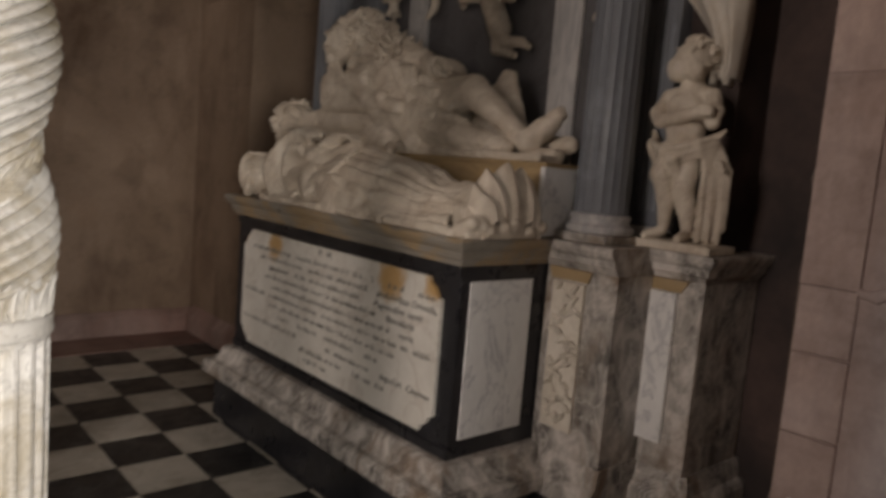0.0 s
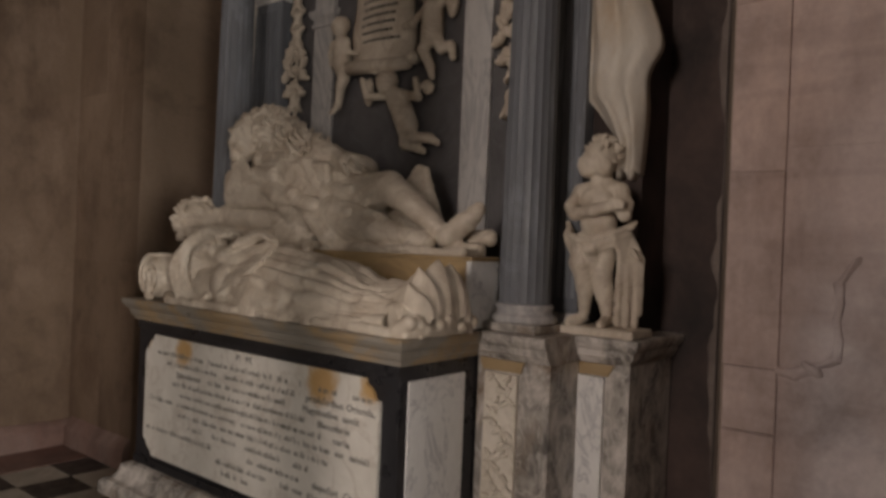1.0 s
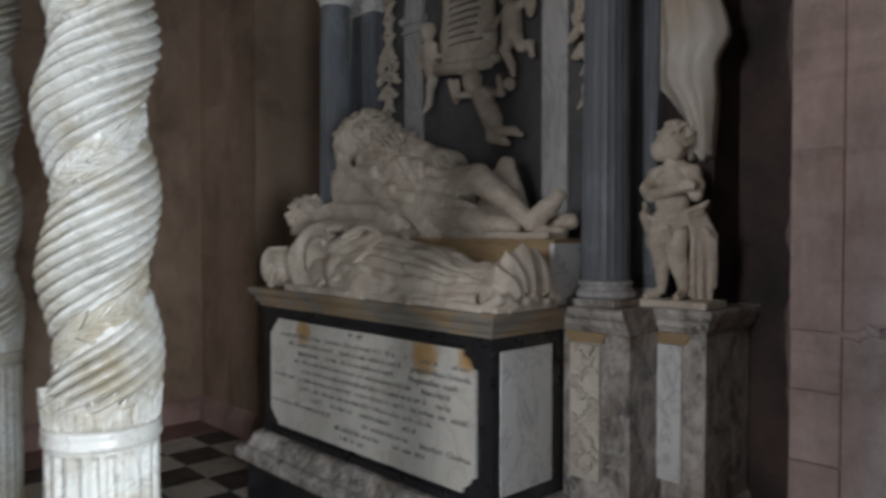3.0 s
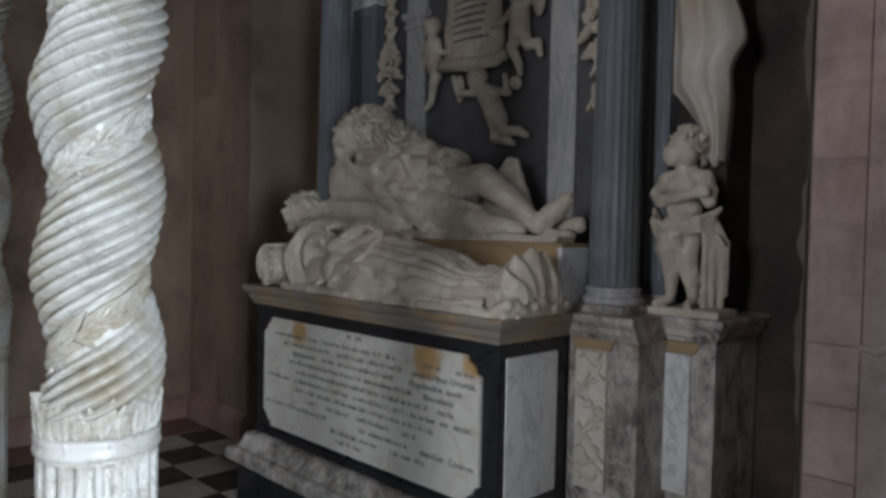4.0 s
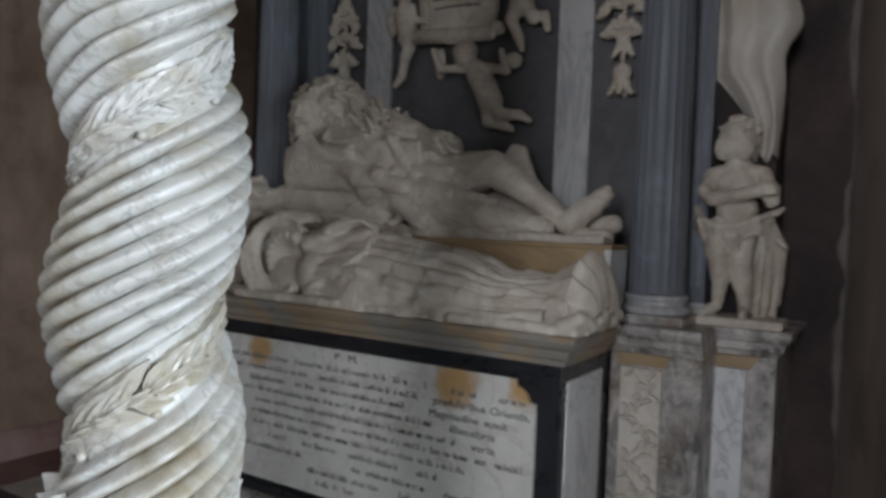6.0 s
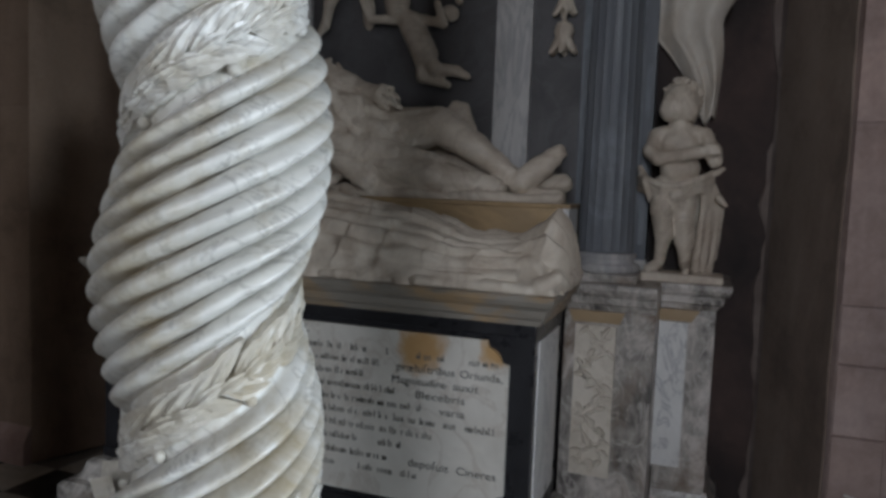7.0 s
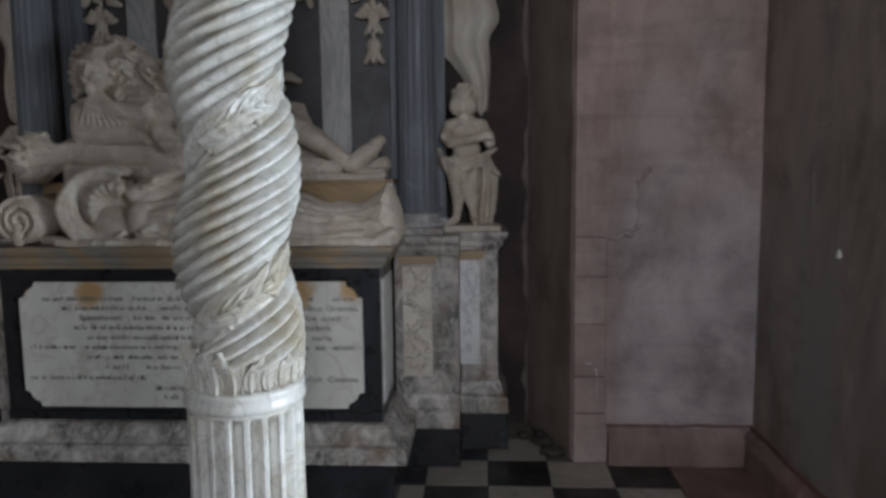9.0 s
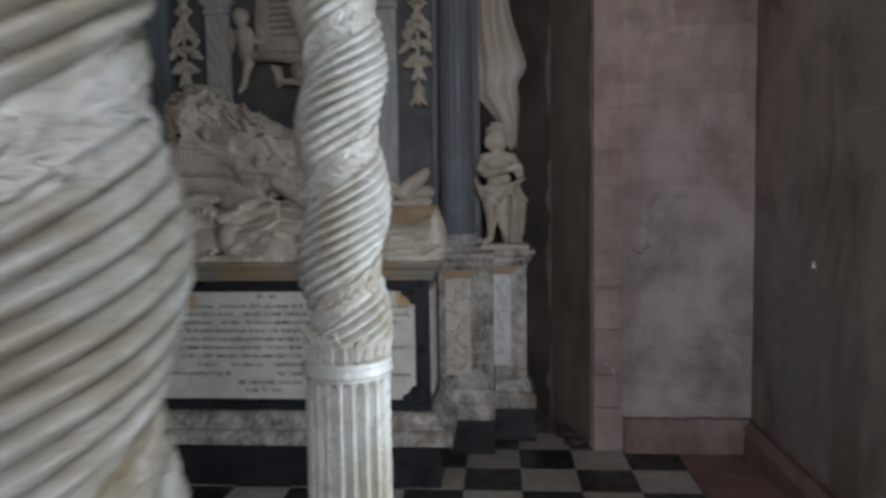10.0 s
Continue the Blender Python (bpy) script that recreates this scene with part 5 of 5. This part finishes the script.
def coat(u, v):
    """The coat over breast and hip: folds that run slanting from the shoulder to the lap."""
    y = 3.50 - 0.72 * u
    top = blend(u, (0.0, 2.235), (0.35, 2.225), (0.7, 2.135), (1.0, 2.005))
    low = blend(u, (0.0, 1.93), (0.35, 1.80), (1.0, 1.735))
    a = math.pi * 0.5 * min(1.0, v * 1.25)
    lane = v * 5.5 - u * 3.2 + 0.8 * noise.noise((v * 2.3, u * 3.1, 4)) + 2.0
    fold = abs(math.sin(math.pi * lane)) ** 0.75 - 0.5
    fold *= 0.75 + 0.9 * noise.noise((lane // 1 * 2.9, u * 3.5, 7))
    small = noise.noise((v * 9, u * 11, 2)) + 0.6 * noise.noise((v * 21, u * 19, 6))
    push = 0.032 * fold + 0.011 * small
    edge = min(1.0, u / 0.06, (1 - u) / 0.06, v / 0.08)
    x = 2.640 - (0.315 + push) * math.cos(a) ** 0.8 + 0.05 * (1 - edge) + 0.05 * u * (1 - v)
    return x, y + 0.012 * small, low + (top - low) * math.sin(a) ** 0.9 + push * 0.7 * math.sin(a)


sculpt("reclining_statue", bm, STATUE, "white marble reclining figure with a great curled wig", "statue", 0.0065, 0.007, 0.005, (0.9, 0.7, 1.1), 26, base=1.6725, cloths=(cloth(120, 90, coat),))


# ---- the free-standing spiral columns ----
LEAD, PHASE, NECK, ROPES = 0.482, 0.80, 0.25, 9


def spiral_radius(a, z):
    """Half the column's breadth at an angle and height: rope ridges, and a bare neck where the leaf garland is wound."""
    u = (z / LEAD - a / (2 * math.pi) + PHASE) % 1.0
    r = 0.146 + 0.021 * math.cos(2 * math.pi * (u - 0.63))
    if u > NECK:
        w = (u - NECK) / (1 - NECK) * ROPES
        ridge = abs(math.sin(math.pi * w)) ** 0.5
        wear = 1 + 0.22 * noise.noise((math.cos(a) * 1.3, math.sin(a) * 1.3, z * 6))
        chip = max(0.0, noise.noise((math.cos(a) * 3.1, math.sin(a) * 3.1, z * 19)) - 0.42) * 0.03
        return r + 0.046 * ridge * wear - 0.034 - chip
    rough = noise.noise((math.cos(a) * 4, math.sin(a) * 4, z * 22))
    return r - 0.012 + 0.005 * rough


def neck_radius(a, z):
    u = (z / LEAD - a / (2 * math.pi) + PHASE) % 1.0
    return 0.142 + 0.021 * math.cos(2 * math.pi * (u - 0.63))


BLADE = ((0.0, 0.16), (0.16, 0.55), (0.38, 1.0), (0.62, 0.86), (0.84, 0.42), (1.0, 0.0))


def blade(verts, faces, a0, z0, tilt, long, wide, base, lift, curl, bend=0.0, sink=0.020):
    """A carved leaf on a round stone: a sharp midrib between two hollow halves, the tip curled out, solid down to the stone."""
    first, rows = len(verts), []
    for f, w in BLADE:
        t = tilt + bend * f
        row = []
        for side, rise in ((-1.0, 0.0), (-0.5, -0.0015), (0.0, 0.006), (0.5, -0.0015), (1.0, 0.0)):
            along, off = f * long, side * w * wide
            dx, dz = along * math.cos(t) - off * math.sin(t), along * math.sin(t) + off * math.cos(t)
            aa, zz = a0 + dx / 0.15, z0 + dz
            out = base(aa, zz) + lift * (0.35 + 0.65 * math.sin(math.pi * min(1.0, f + 0.12))) + rise * (1 - f) + curl * f ** 3
            row.append(len(verts))
            verts.append((out * math.cos(aa), out * math.sin(aa), zz))
        rows.append(row)
    for p, q in zip(rows, rows[1:]):
        for k in range(4):
            faces.append((p[k], p[k + 1], q[k + 1], q[k]))
    rim = [row[0] for row in rows] + [row[4] for row in rows[::-1]]
    low = len(verts)
    for v in rim:
        x, y, z = verts[v]
        q = (math.hypot(x, y) - sink) / math.hypot(x, y)
        verts.append((x * q, y * q, z))
    for k in range(len(rim)):
        m = (k + 1) % len(rim)
        faces.append((rim[k], rim[m], low + m, low + k))


def skinned(verts, faces):
    bm = bmesh.new()
    made = [bm.verts.new(v) for v in verts]
    for f in faces:
        bm.faces.new([made[k] for k in f])
    bmesh.ops.remove_doubles(bm, verts=bm.verts, dist=0.00002)
    bmesh.ops.recalc_face_normals(bm, faces=bm.faces)
    return bm


def leaf_garland(seed):
    """A laurel branch wound along the spiral's neck: a stem, long leaves above and below it, and a few berries."""
    r = random.Random(seed)
    verts, faces, stem = [], [], []
    step = 2 * math.pi / 25
    rise = math.atan2(LEAD / (2 * math.pi), 0.15)
    n = 0
    berries = []
    while True:
        a = n * step
        z_mid = (NECK * 0.46 - PHASE + 3 + a / (2 * math.pi)) * LEAD
        n += 1
        if z_mid < 1.20:
            continue
        if z_mid > 3.13:
            break
        stem.append((a, z_mid))
        j = r.uniform
        blade(verts, faces, a + j(-0.03, 0.03), z_mid + 0.004, rise + 0.62 + j(-0.12, 0.12), 0.088 * j(0.9, 1.1), 0.0150, neck_radius, 0.010, 0.008, -0.20)
        blade(verts, faces, a + step * 0.5 + j(-0.03, 0.03), z_mid - 0.002 + LEAD / 50, rise - 0.58 + j(-0.12, 0.12), 0.080 * j(0.9, 1.1), 0.0145, neck_radius, 0.009, 0.008, 0.22)
        blade(verts, faces, a + step * 0.3, z_mid + 0.004, rise + 0.16 * j(-1, 1), 0.070, 0.0105, neck_radius, 0.014, 0.006)
        if n % 4 == 1:
            berries.append((a + step * 0.8, z_mid - 0.030))
    bm = skinned(verts, faces)
    for (a, z), (b, w) in zip(stem, stem[1:]):
        p, q = neck_radius(a, z) + 0.007, neck_radius(b, w) + 0.007
        limb(bm, (p * math.cos(a), p * math.sin(a), z), (q * math.cos(b), q * math.sin(b), w), 0.005, 0.005, 6)
    for a, z in berries:
        p = neck_radius(a, z) + 0.002
        bmesh.ops.create_icosphere(bm, subdivisions=2, radius=0.0095, matrix=Matrix.Translation((p * math.cos(a), p * math.sin(a), z)))
    return bm


def leaf_crown(seed):
    """Upright fronds in two ranks, fanned and curling outwards over the collar."""
    r = random.Random(seed)
    verts, faces = [], []
    for rank, (count, long, lift) in enumerate(((22, 0.118, 0.004), (22, 0.094, 0.011))):
        for k in range(count):
            a = 2 * math.pi * (k + 0.5 * rank) / count
            lean = 0.30 * math.sin(a * 5.5) + r.uniform(-0.10, 0.10)
            blade(verts, faces, a, 1.136, math.pi / 2 + lean * 0.6, long * r.uniform(0.86, 1.06), 0.0155, crown_radius, lift, 0.012, -lean * 0.9, 0.03)
    return skinned(verts, faces)


def tube_rows(heights, around, radius):
    bm = bmesh.new()
    rows = []
    for z in heights:
        rows.append([bm.verts.new((radius(a, z) * math.cos(a), radius(a, z) * math.sin(a), z)) for a in (2 * math.pi * k / around for k in range(around))])
    for p, q in zip(rows, rows[1:]):
        for k in range(around):
            bm.faces.new((p[k], p[(k + 1) % around], q[(k + 1) % around], q[k]))
    bm.faces.new(rows[0][::-1])
    bm.faces.new(rows[-1])
    return bm


def twisted_rows(heights, around, radius):
    """A tube whose rows turn with the spiral, so that ridges run along its edges."""
    bm = bmesh.new()
    rows = []
    for z in heights:
        turn = [2 * math.pi * (z / LEAD + PHASE - (k + 0.001) / around) for k in range(around)]
        rows.append([bm.verts.new((radius(a, z) * math.cos(a), radius(a, z) * math.sin(a), z)) for a in turn])
    for p, q in zip(rows, rows[1:]):
        for k in range(around):
            bm.faces.new((p[(k + 1) % around], p[k], q[k], q[(k + 1) % around]))
    bm.faces.new(rows[0])
    bm.faces.new(rows[-1][::-1])
    bmesh.ops.recalc_face_normals(bm, faces=bm.faces)
    return bm


def flute_radius(a, z):
    n = 20
    s = abs(math.sin(a * n / 2))
    top = 1.065 - 0.02 * (1 - s)
    cut = 0.034 * max(0.0, 1 - ((1 - s) / 0.44) ** 2) ** 0.5 if s > 0.56 else 0.0
    ease = min(1.0, max(0.0, (1.068 - z) / 0.02)) ** 0.5 * min(1.0, max(0.0, (z - 0.36) / 0.02))
    return 0.160 - cut * ease


def crown_radius(a, z):
    return 0.149 + 0.012 * min(1.0, max(0.0, (z - 1.136) / 0.11))


def spiral_column():
    ob = thing("spiral_column", "white marble spiral column with leaf garlands over fluted drum", "column", "spiral columns")
    part("plinth", box((-0.26, -0.26, 0), (0.26, 0.26, 0.14), 0.01), SPIRAL, ob)
    part("base", lathe([(0.24, 0.14), (0.25, 0.155), (0.25, 0.19), (0.235, 0.21), (0.205, 0.225), (0.198, 0.25), (0.21, 0.275), (0.212, 0.295), (0.19, 0.31), (0.166, 0.325), (0.160, 0.345)], (0, 0), 48), SPIRAL, ob, "", True)
    part("fluted_drum", tube_rows([0.345, 0.355, 0.36, 0.37, 0.40] + [0.45 + 0.05 * k for k in range(12)] + [1.035, 1.042, 1.048, 1.054, 1.06, 1.066, 1.07, 1.08], 240, flute_radius), SPIRAL, ob, "fluted marble drum", True)
    part("collar", lathe([(0.158, 1.08), (0.165, 1.083), (0.169, 1.089), (0.170, 1.098), (0.167, 1.106), (0.166, 1.118), (0.168, 1.126), (0.168, 1.132), (0.164, 1.138), (0.15, 1.141)], (0, 0), 64), SPIRAL, ob, "plain moulded collar", True)
    crown = part("leaf_crown", tube_rows([1.138, 1.16, 1.19, 1.215], 64, lambda a, z: 0.147), SPIRAL, ob, "ring of carved upright leaves", True)
    tagged(part("frond", leaf_crown(4), SPIRAL, crown), kind="stuff")
    part("twisted_shaft", twisted_rows([1.20 + 0.010 * k for k in range(201)], 240, spiral_radius), SPIRAL, ob, "twisted shaft", True)
    tagged(part("leaf_garland", leaf_garland(5), SPIRAL, ob, "carved laurel leaves wound round the shaft"), kind="stuff")
    part("capital", lathe([(0.16, 3.20), (0.18, 3.215), (0.18, 3.24), (0.19, 3.27), (0.24, 3.38), (0.26, 3.42), (0.26, 3.46)], (0, 0), 48), SPIRAL, ob, "", True)
    return ob


near = spiral_column()
near.location = (0.406, 2.231, 0)
copy_thing(near, pose(0.42, 3.95, 0, 0, 0, 20))
copy_thing(near, pose(-1.37, 2.235, 0, 0, 0, 55))


# ---- small things ----
ob = thing("pull_cord", "thin greyed pull cord with a small white end", "cord", at=(1.55, 0.045, 1.34))
bm = bmesh.new()
limb(bm, (1.555, 0.045, 1.36), (1.56, 0.045, 3.2), 0.0009, 0.0009, 6)
limb(bm, (1.56, 0.045, 3.2), (1.555, 0.03, HIGH), 0.0009, 0.0009, 6)
under(part("cord", bm, STRING, ob, "thin greyed string"), ob)
under(part("pull", lathe([(0.003, 1.372), (0.006, 1.366), (0.012, 1.345), (0.014, 1.338), (0.010, 1.335)], (1.555, 0.045), 16), CORD, ob, "white plastic pull"), ob)

# greyer plaster skin with a broken edge on the pink wall
EDGE = ((0.0, 0.20), (0.815, 0.20), (0.80, 0.34), (0.825, 0.52), (0.80, 0.70), (0.815, 0.90), (0.775, 1.02), (0.79, 1.16), (0.80, 1.315), (0.745, 1.33), (0.70, 1.36), (0.665, 1.37), (0.65, 1.42), (0.662, 1.50), (0.645, 1.57), (0.655, 1.64), (0.60, 1.72), (0.50, 1.75), (0.37, 1.72), (0.22, 1.77), (0.10, 1.74), (0.0, 1.78))
tagged(new("wall_plaster", mesh_of("wall_plaster", prism(EDGE, "x", FACE - 0.008, FACE - 0.001), PINK)), "greyer plaster patch with a broken edge on the pink wall", "plaster", kind="structure")
bm = bmesh.new()
limb(bm, (FACE - 0.023, 0.965, 0.605), (FACE - 0.020, 0.93, 0.597), 0.006, 0.004, 8)
limb(bm, (FACE - 0.023, 0.905, 0.57), (FACE - 0.020, 0.895, 0.52), 0.007, 0.004, 8)
limb(bm, (FACE - 0.023, 0.895, 0.50), (FACE - 0.021, 0.892, 0.38), 0.003, 0.001, 8)
solo("paint_drip", bm, CORD, "dried white paint drip running down the pier", "paint")

# broken lip of stone above the plaster patch
bm = bmesh.new()
r = random.Random(12)
LIP = ((0.84, 1.335), (0.80, 1.325), (0.76, 1.338), (0.72, 1.365), (0.69, 1.372), (0.672, 1.40), (0.664, 1.46), (0.672, 1.52), (0.662, 1.58), (0.668, 1.64), (0.62, 1.725))
for (ya, za), (yb, zb) in zip(LIP, LIP[1:]):
    limb(bm, (FACE - 0.008, ya, za), (FACE - 0.008, yb, zb), r.uniform(0.012, 0.017), r.uniform(0.012, 0.016), 8)
blob(bm, (FACE - 0.02, 0.735, 1.352), (0.02, 0.032, 0.016), (25, 0, 0))
for v in bm.verts:
    v.co += Vector((0.35, 1, 1)) * 0.016 * noise.noise(v.co * 30)
tagged(new("trim", mesh_of("trim", bm, PINK)), "broken lip of pink stone over the plaster patch", "broken stone", kind="structure")

# pale scraped ridges in the side wall's limewash
def scar(points, wide, label):
    bm = bmesh.new()
    for (xa, za), (xb, zb) in zip(points, points[1:]):
        limb(bm, (xa, -0.004, za), (xb, -0.004, zb), wide, wide * 0.8, 8)
    for v in bm.verts:
        v.co.y = max(-0.01, v.co.y * 0.6)
        v.co += Vector((1, 0.15, 1)) * 0.010 * noise.noise(v.co * 26)
    tagged(new("trim", mesh_of("trim", bm, LIMEWASH)), label, "plaster", kind="structure")


scar(((2.22, 1.905), (2.0, 1.90), (1.75, 1.915), (1.52, 1.92)), 0.011, "pale scraped ridge in the limewash")
scar(((1.48, 2.075), (1.38, 2.09), (1.28, 2.10), (1.05, 2.09)), 0.011, "pale scraped ridge high in the limewash")
scar(((1.93, 1.70), (1.915, 1.58), (1.90, 1.45)), 0.008, "upright scratch in the limewash")
# dark red painted line along the skirting's top
bm = bmesh.new()
last = (FACE - 0.008, 0.83, 0.226)
for k in range(1, 19):
    q = (FACE - 0.008, 0.83 - 0.0455 * k, 0.226 + 0.012 * noise.noise((k * 0.3, 0, 2)))
    limb(bm, last, q, 0.009, 0.009, 6)
    last = q
last = (FACE - 0.012, 0.010, 0.226)
for k in range(40):
    q = (FACE - 0.012 - 0.046 * k, 0.010, 0.226 + 0.012 * noise.noise((k * 0.3, 5, 2)))
    limb(bm, last, q, 0.009, 0.009, 6)
    last = q
tagged(new("trim", mesh_of("trim", bm, RED)), "dark red painted line along the skirting top", "skirting", kind="structure")
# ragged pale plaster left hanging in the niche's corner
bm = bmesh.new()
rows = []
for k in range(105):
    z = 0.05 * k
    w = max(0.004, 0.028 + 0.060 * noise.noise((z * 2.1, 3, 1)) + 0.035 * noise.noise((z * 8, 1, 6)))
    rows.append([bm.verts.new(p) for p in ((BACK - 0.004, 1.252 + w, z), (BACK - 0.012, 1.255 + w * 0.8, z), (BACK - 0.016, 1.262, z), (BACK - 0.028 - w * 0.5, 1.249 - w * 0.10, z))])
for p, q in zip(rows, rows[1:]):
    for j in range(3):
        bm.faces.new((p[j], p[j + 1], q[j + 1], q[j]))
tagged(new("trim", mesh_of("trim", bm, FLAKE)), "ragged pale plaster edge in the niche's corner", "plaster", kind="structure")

# crumbled stones at the foot of the niche corner
r = random.Random(2)
for k in range(9):
    bm = bmesh.new()
    s = r.uniform(0.025, 0.06)
    blob(bm, (0, 0, 0), (s, s * r.uniform(0.7, 1.2), s * 0.6))
    for v in bm.verts:
        v.co *= 1 + 0.35 * noise.noise(v.co * 25 + Vector((k * 7, 0, 0)))
    low = min(v.co.z for v in bm.verts)
    ob = solo("rubble_stone", bm, RUBBLE, "small dark piece of rubble on the floor by the niche", "rubble", False, "rubble in the niche corner")
    ob.location = (2.62 + r.uniform(0, 0.45), 1.14 + r.uniform(-0.02, 0.16), -low - 0.012 + 0.0001)


# ---- wall stones and floor tiles ----
def shared_block(name, size, mat, bevel):
    bm = bmesh.new()
    bmesh.ops.create_cube(bm, size=1.0)
    for v in bm.verts:
        v.co = Vector(v.co[i] * size[i] for i in range(3))
    bmesh.ops.bevel(bm, geom=list(bm.edges), offset=bevel, segments=1, affect="EDGES")
    return mesh_of(name, bm, mat)


def course(parent, y0, y1, z0, z1, out, mat, gap=0.0025):
    """One wall stone on a face that looks towards -x."""
    data = shared_block("stone_block", (0.05, y1 - y0 - gap, z1 - z0 - gap), mat, 0.002 + gap * 0.4 if gap > 0.003 else 0.0006 + gap * 0.3)
    ob = new("stone_block", data)
    ob.location = (FACE - out + 0.025, (y0 + y1) / 2, (z0 + z1) / 2)
    ob.parent = parent


r = random.Random(6)
for z0, z1 in ((0.0, 0.30), (0.30, 0.52), (0.52, 0.83), (0.83, 1.107), (1.107, 1.337), (1.337, 2.02), (2.02, 2.62), (2.62, 3.2), (3.2, 3.9), (3.9, 4.6), (4.6, HIGH)):
    course(wall_south_pier, 0.845, 1.03, z0, z1, 0.014 + r.uniform(0, 0.005), PINK, 0.0050 if z1 < 1.4 else 0.0014)
for z0, z1, cuts in ((0.22, 0.78, (0.0, 0.5, 0.845)), (0.78, 1.34, (0.0, 0.28, 0.845)), (1.34, 2.1, (0.0, 0.46, 0.845)), (2.1, 2.8, (0.0, 0.33, 0.845)), (2.8, 3.5, (0.0, 0.52, 0.845)), (3.5, 4.3, (0.0, 0.3, 0.845))):
    for a, b in zip(cuts, cuts[1:]):
        course(wall_south_pier, a, b, z0, z1, 0.0022 + r.uniform(0, 0.0010), PINK, 0.0008)
for z0, z1, cuts in ((0.22, 0.9, (5.2, 5.7, 6.2)), (0.9, 1.5, (5.2, 5.45, 6.2)), (1.5, 2.1, (5.2, 5.8, 6.2)), (2.1, 2.8, (5.2, 5.5, 6.2)), (2.8, 3.6, (5.2, 5.75, 6.2)), (3.6, 4.4, (5.2, 5.5, 6.2))):
    for a, b in zip(cuts, cuts[1:]):
        course(wall_north_pier, a, b, z0, z1, 0.0025 + r.uniform(0, 0.003), BROWN)

PITCH_X, PITCH_Y = 0.344, 0.347
light_tile = shared_block("tile", (PITCH_X - 0.003, PITCH_Y - 0.003, 0.03), TILE_LIGHT, 0.0015)
dark_tile = shared_block("tile", (PITCH_X - 0.003, PITCH_Y - 0.003, 0.03), TILE_DARK, 0.0015)
r = random.Random(8)
for i in range(-13, 3):
    for j in range(0, 15):
        x, y = 2.215 + (i - 0.5) * PITCH_X, 0.489 + (j + 0.5) * PITCH_Y
        if x > 2.6 and not (1.2 < y < 5.0):
            continue
        ob = new("tile", light_tile if (i + j) % 2 == 0 else dark_tile)
        ob.location = (x, y, -0.015 + r.uniform(-0.0012, 0.0012))
        ob.parent = floor
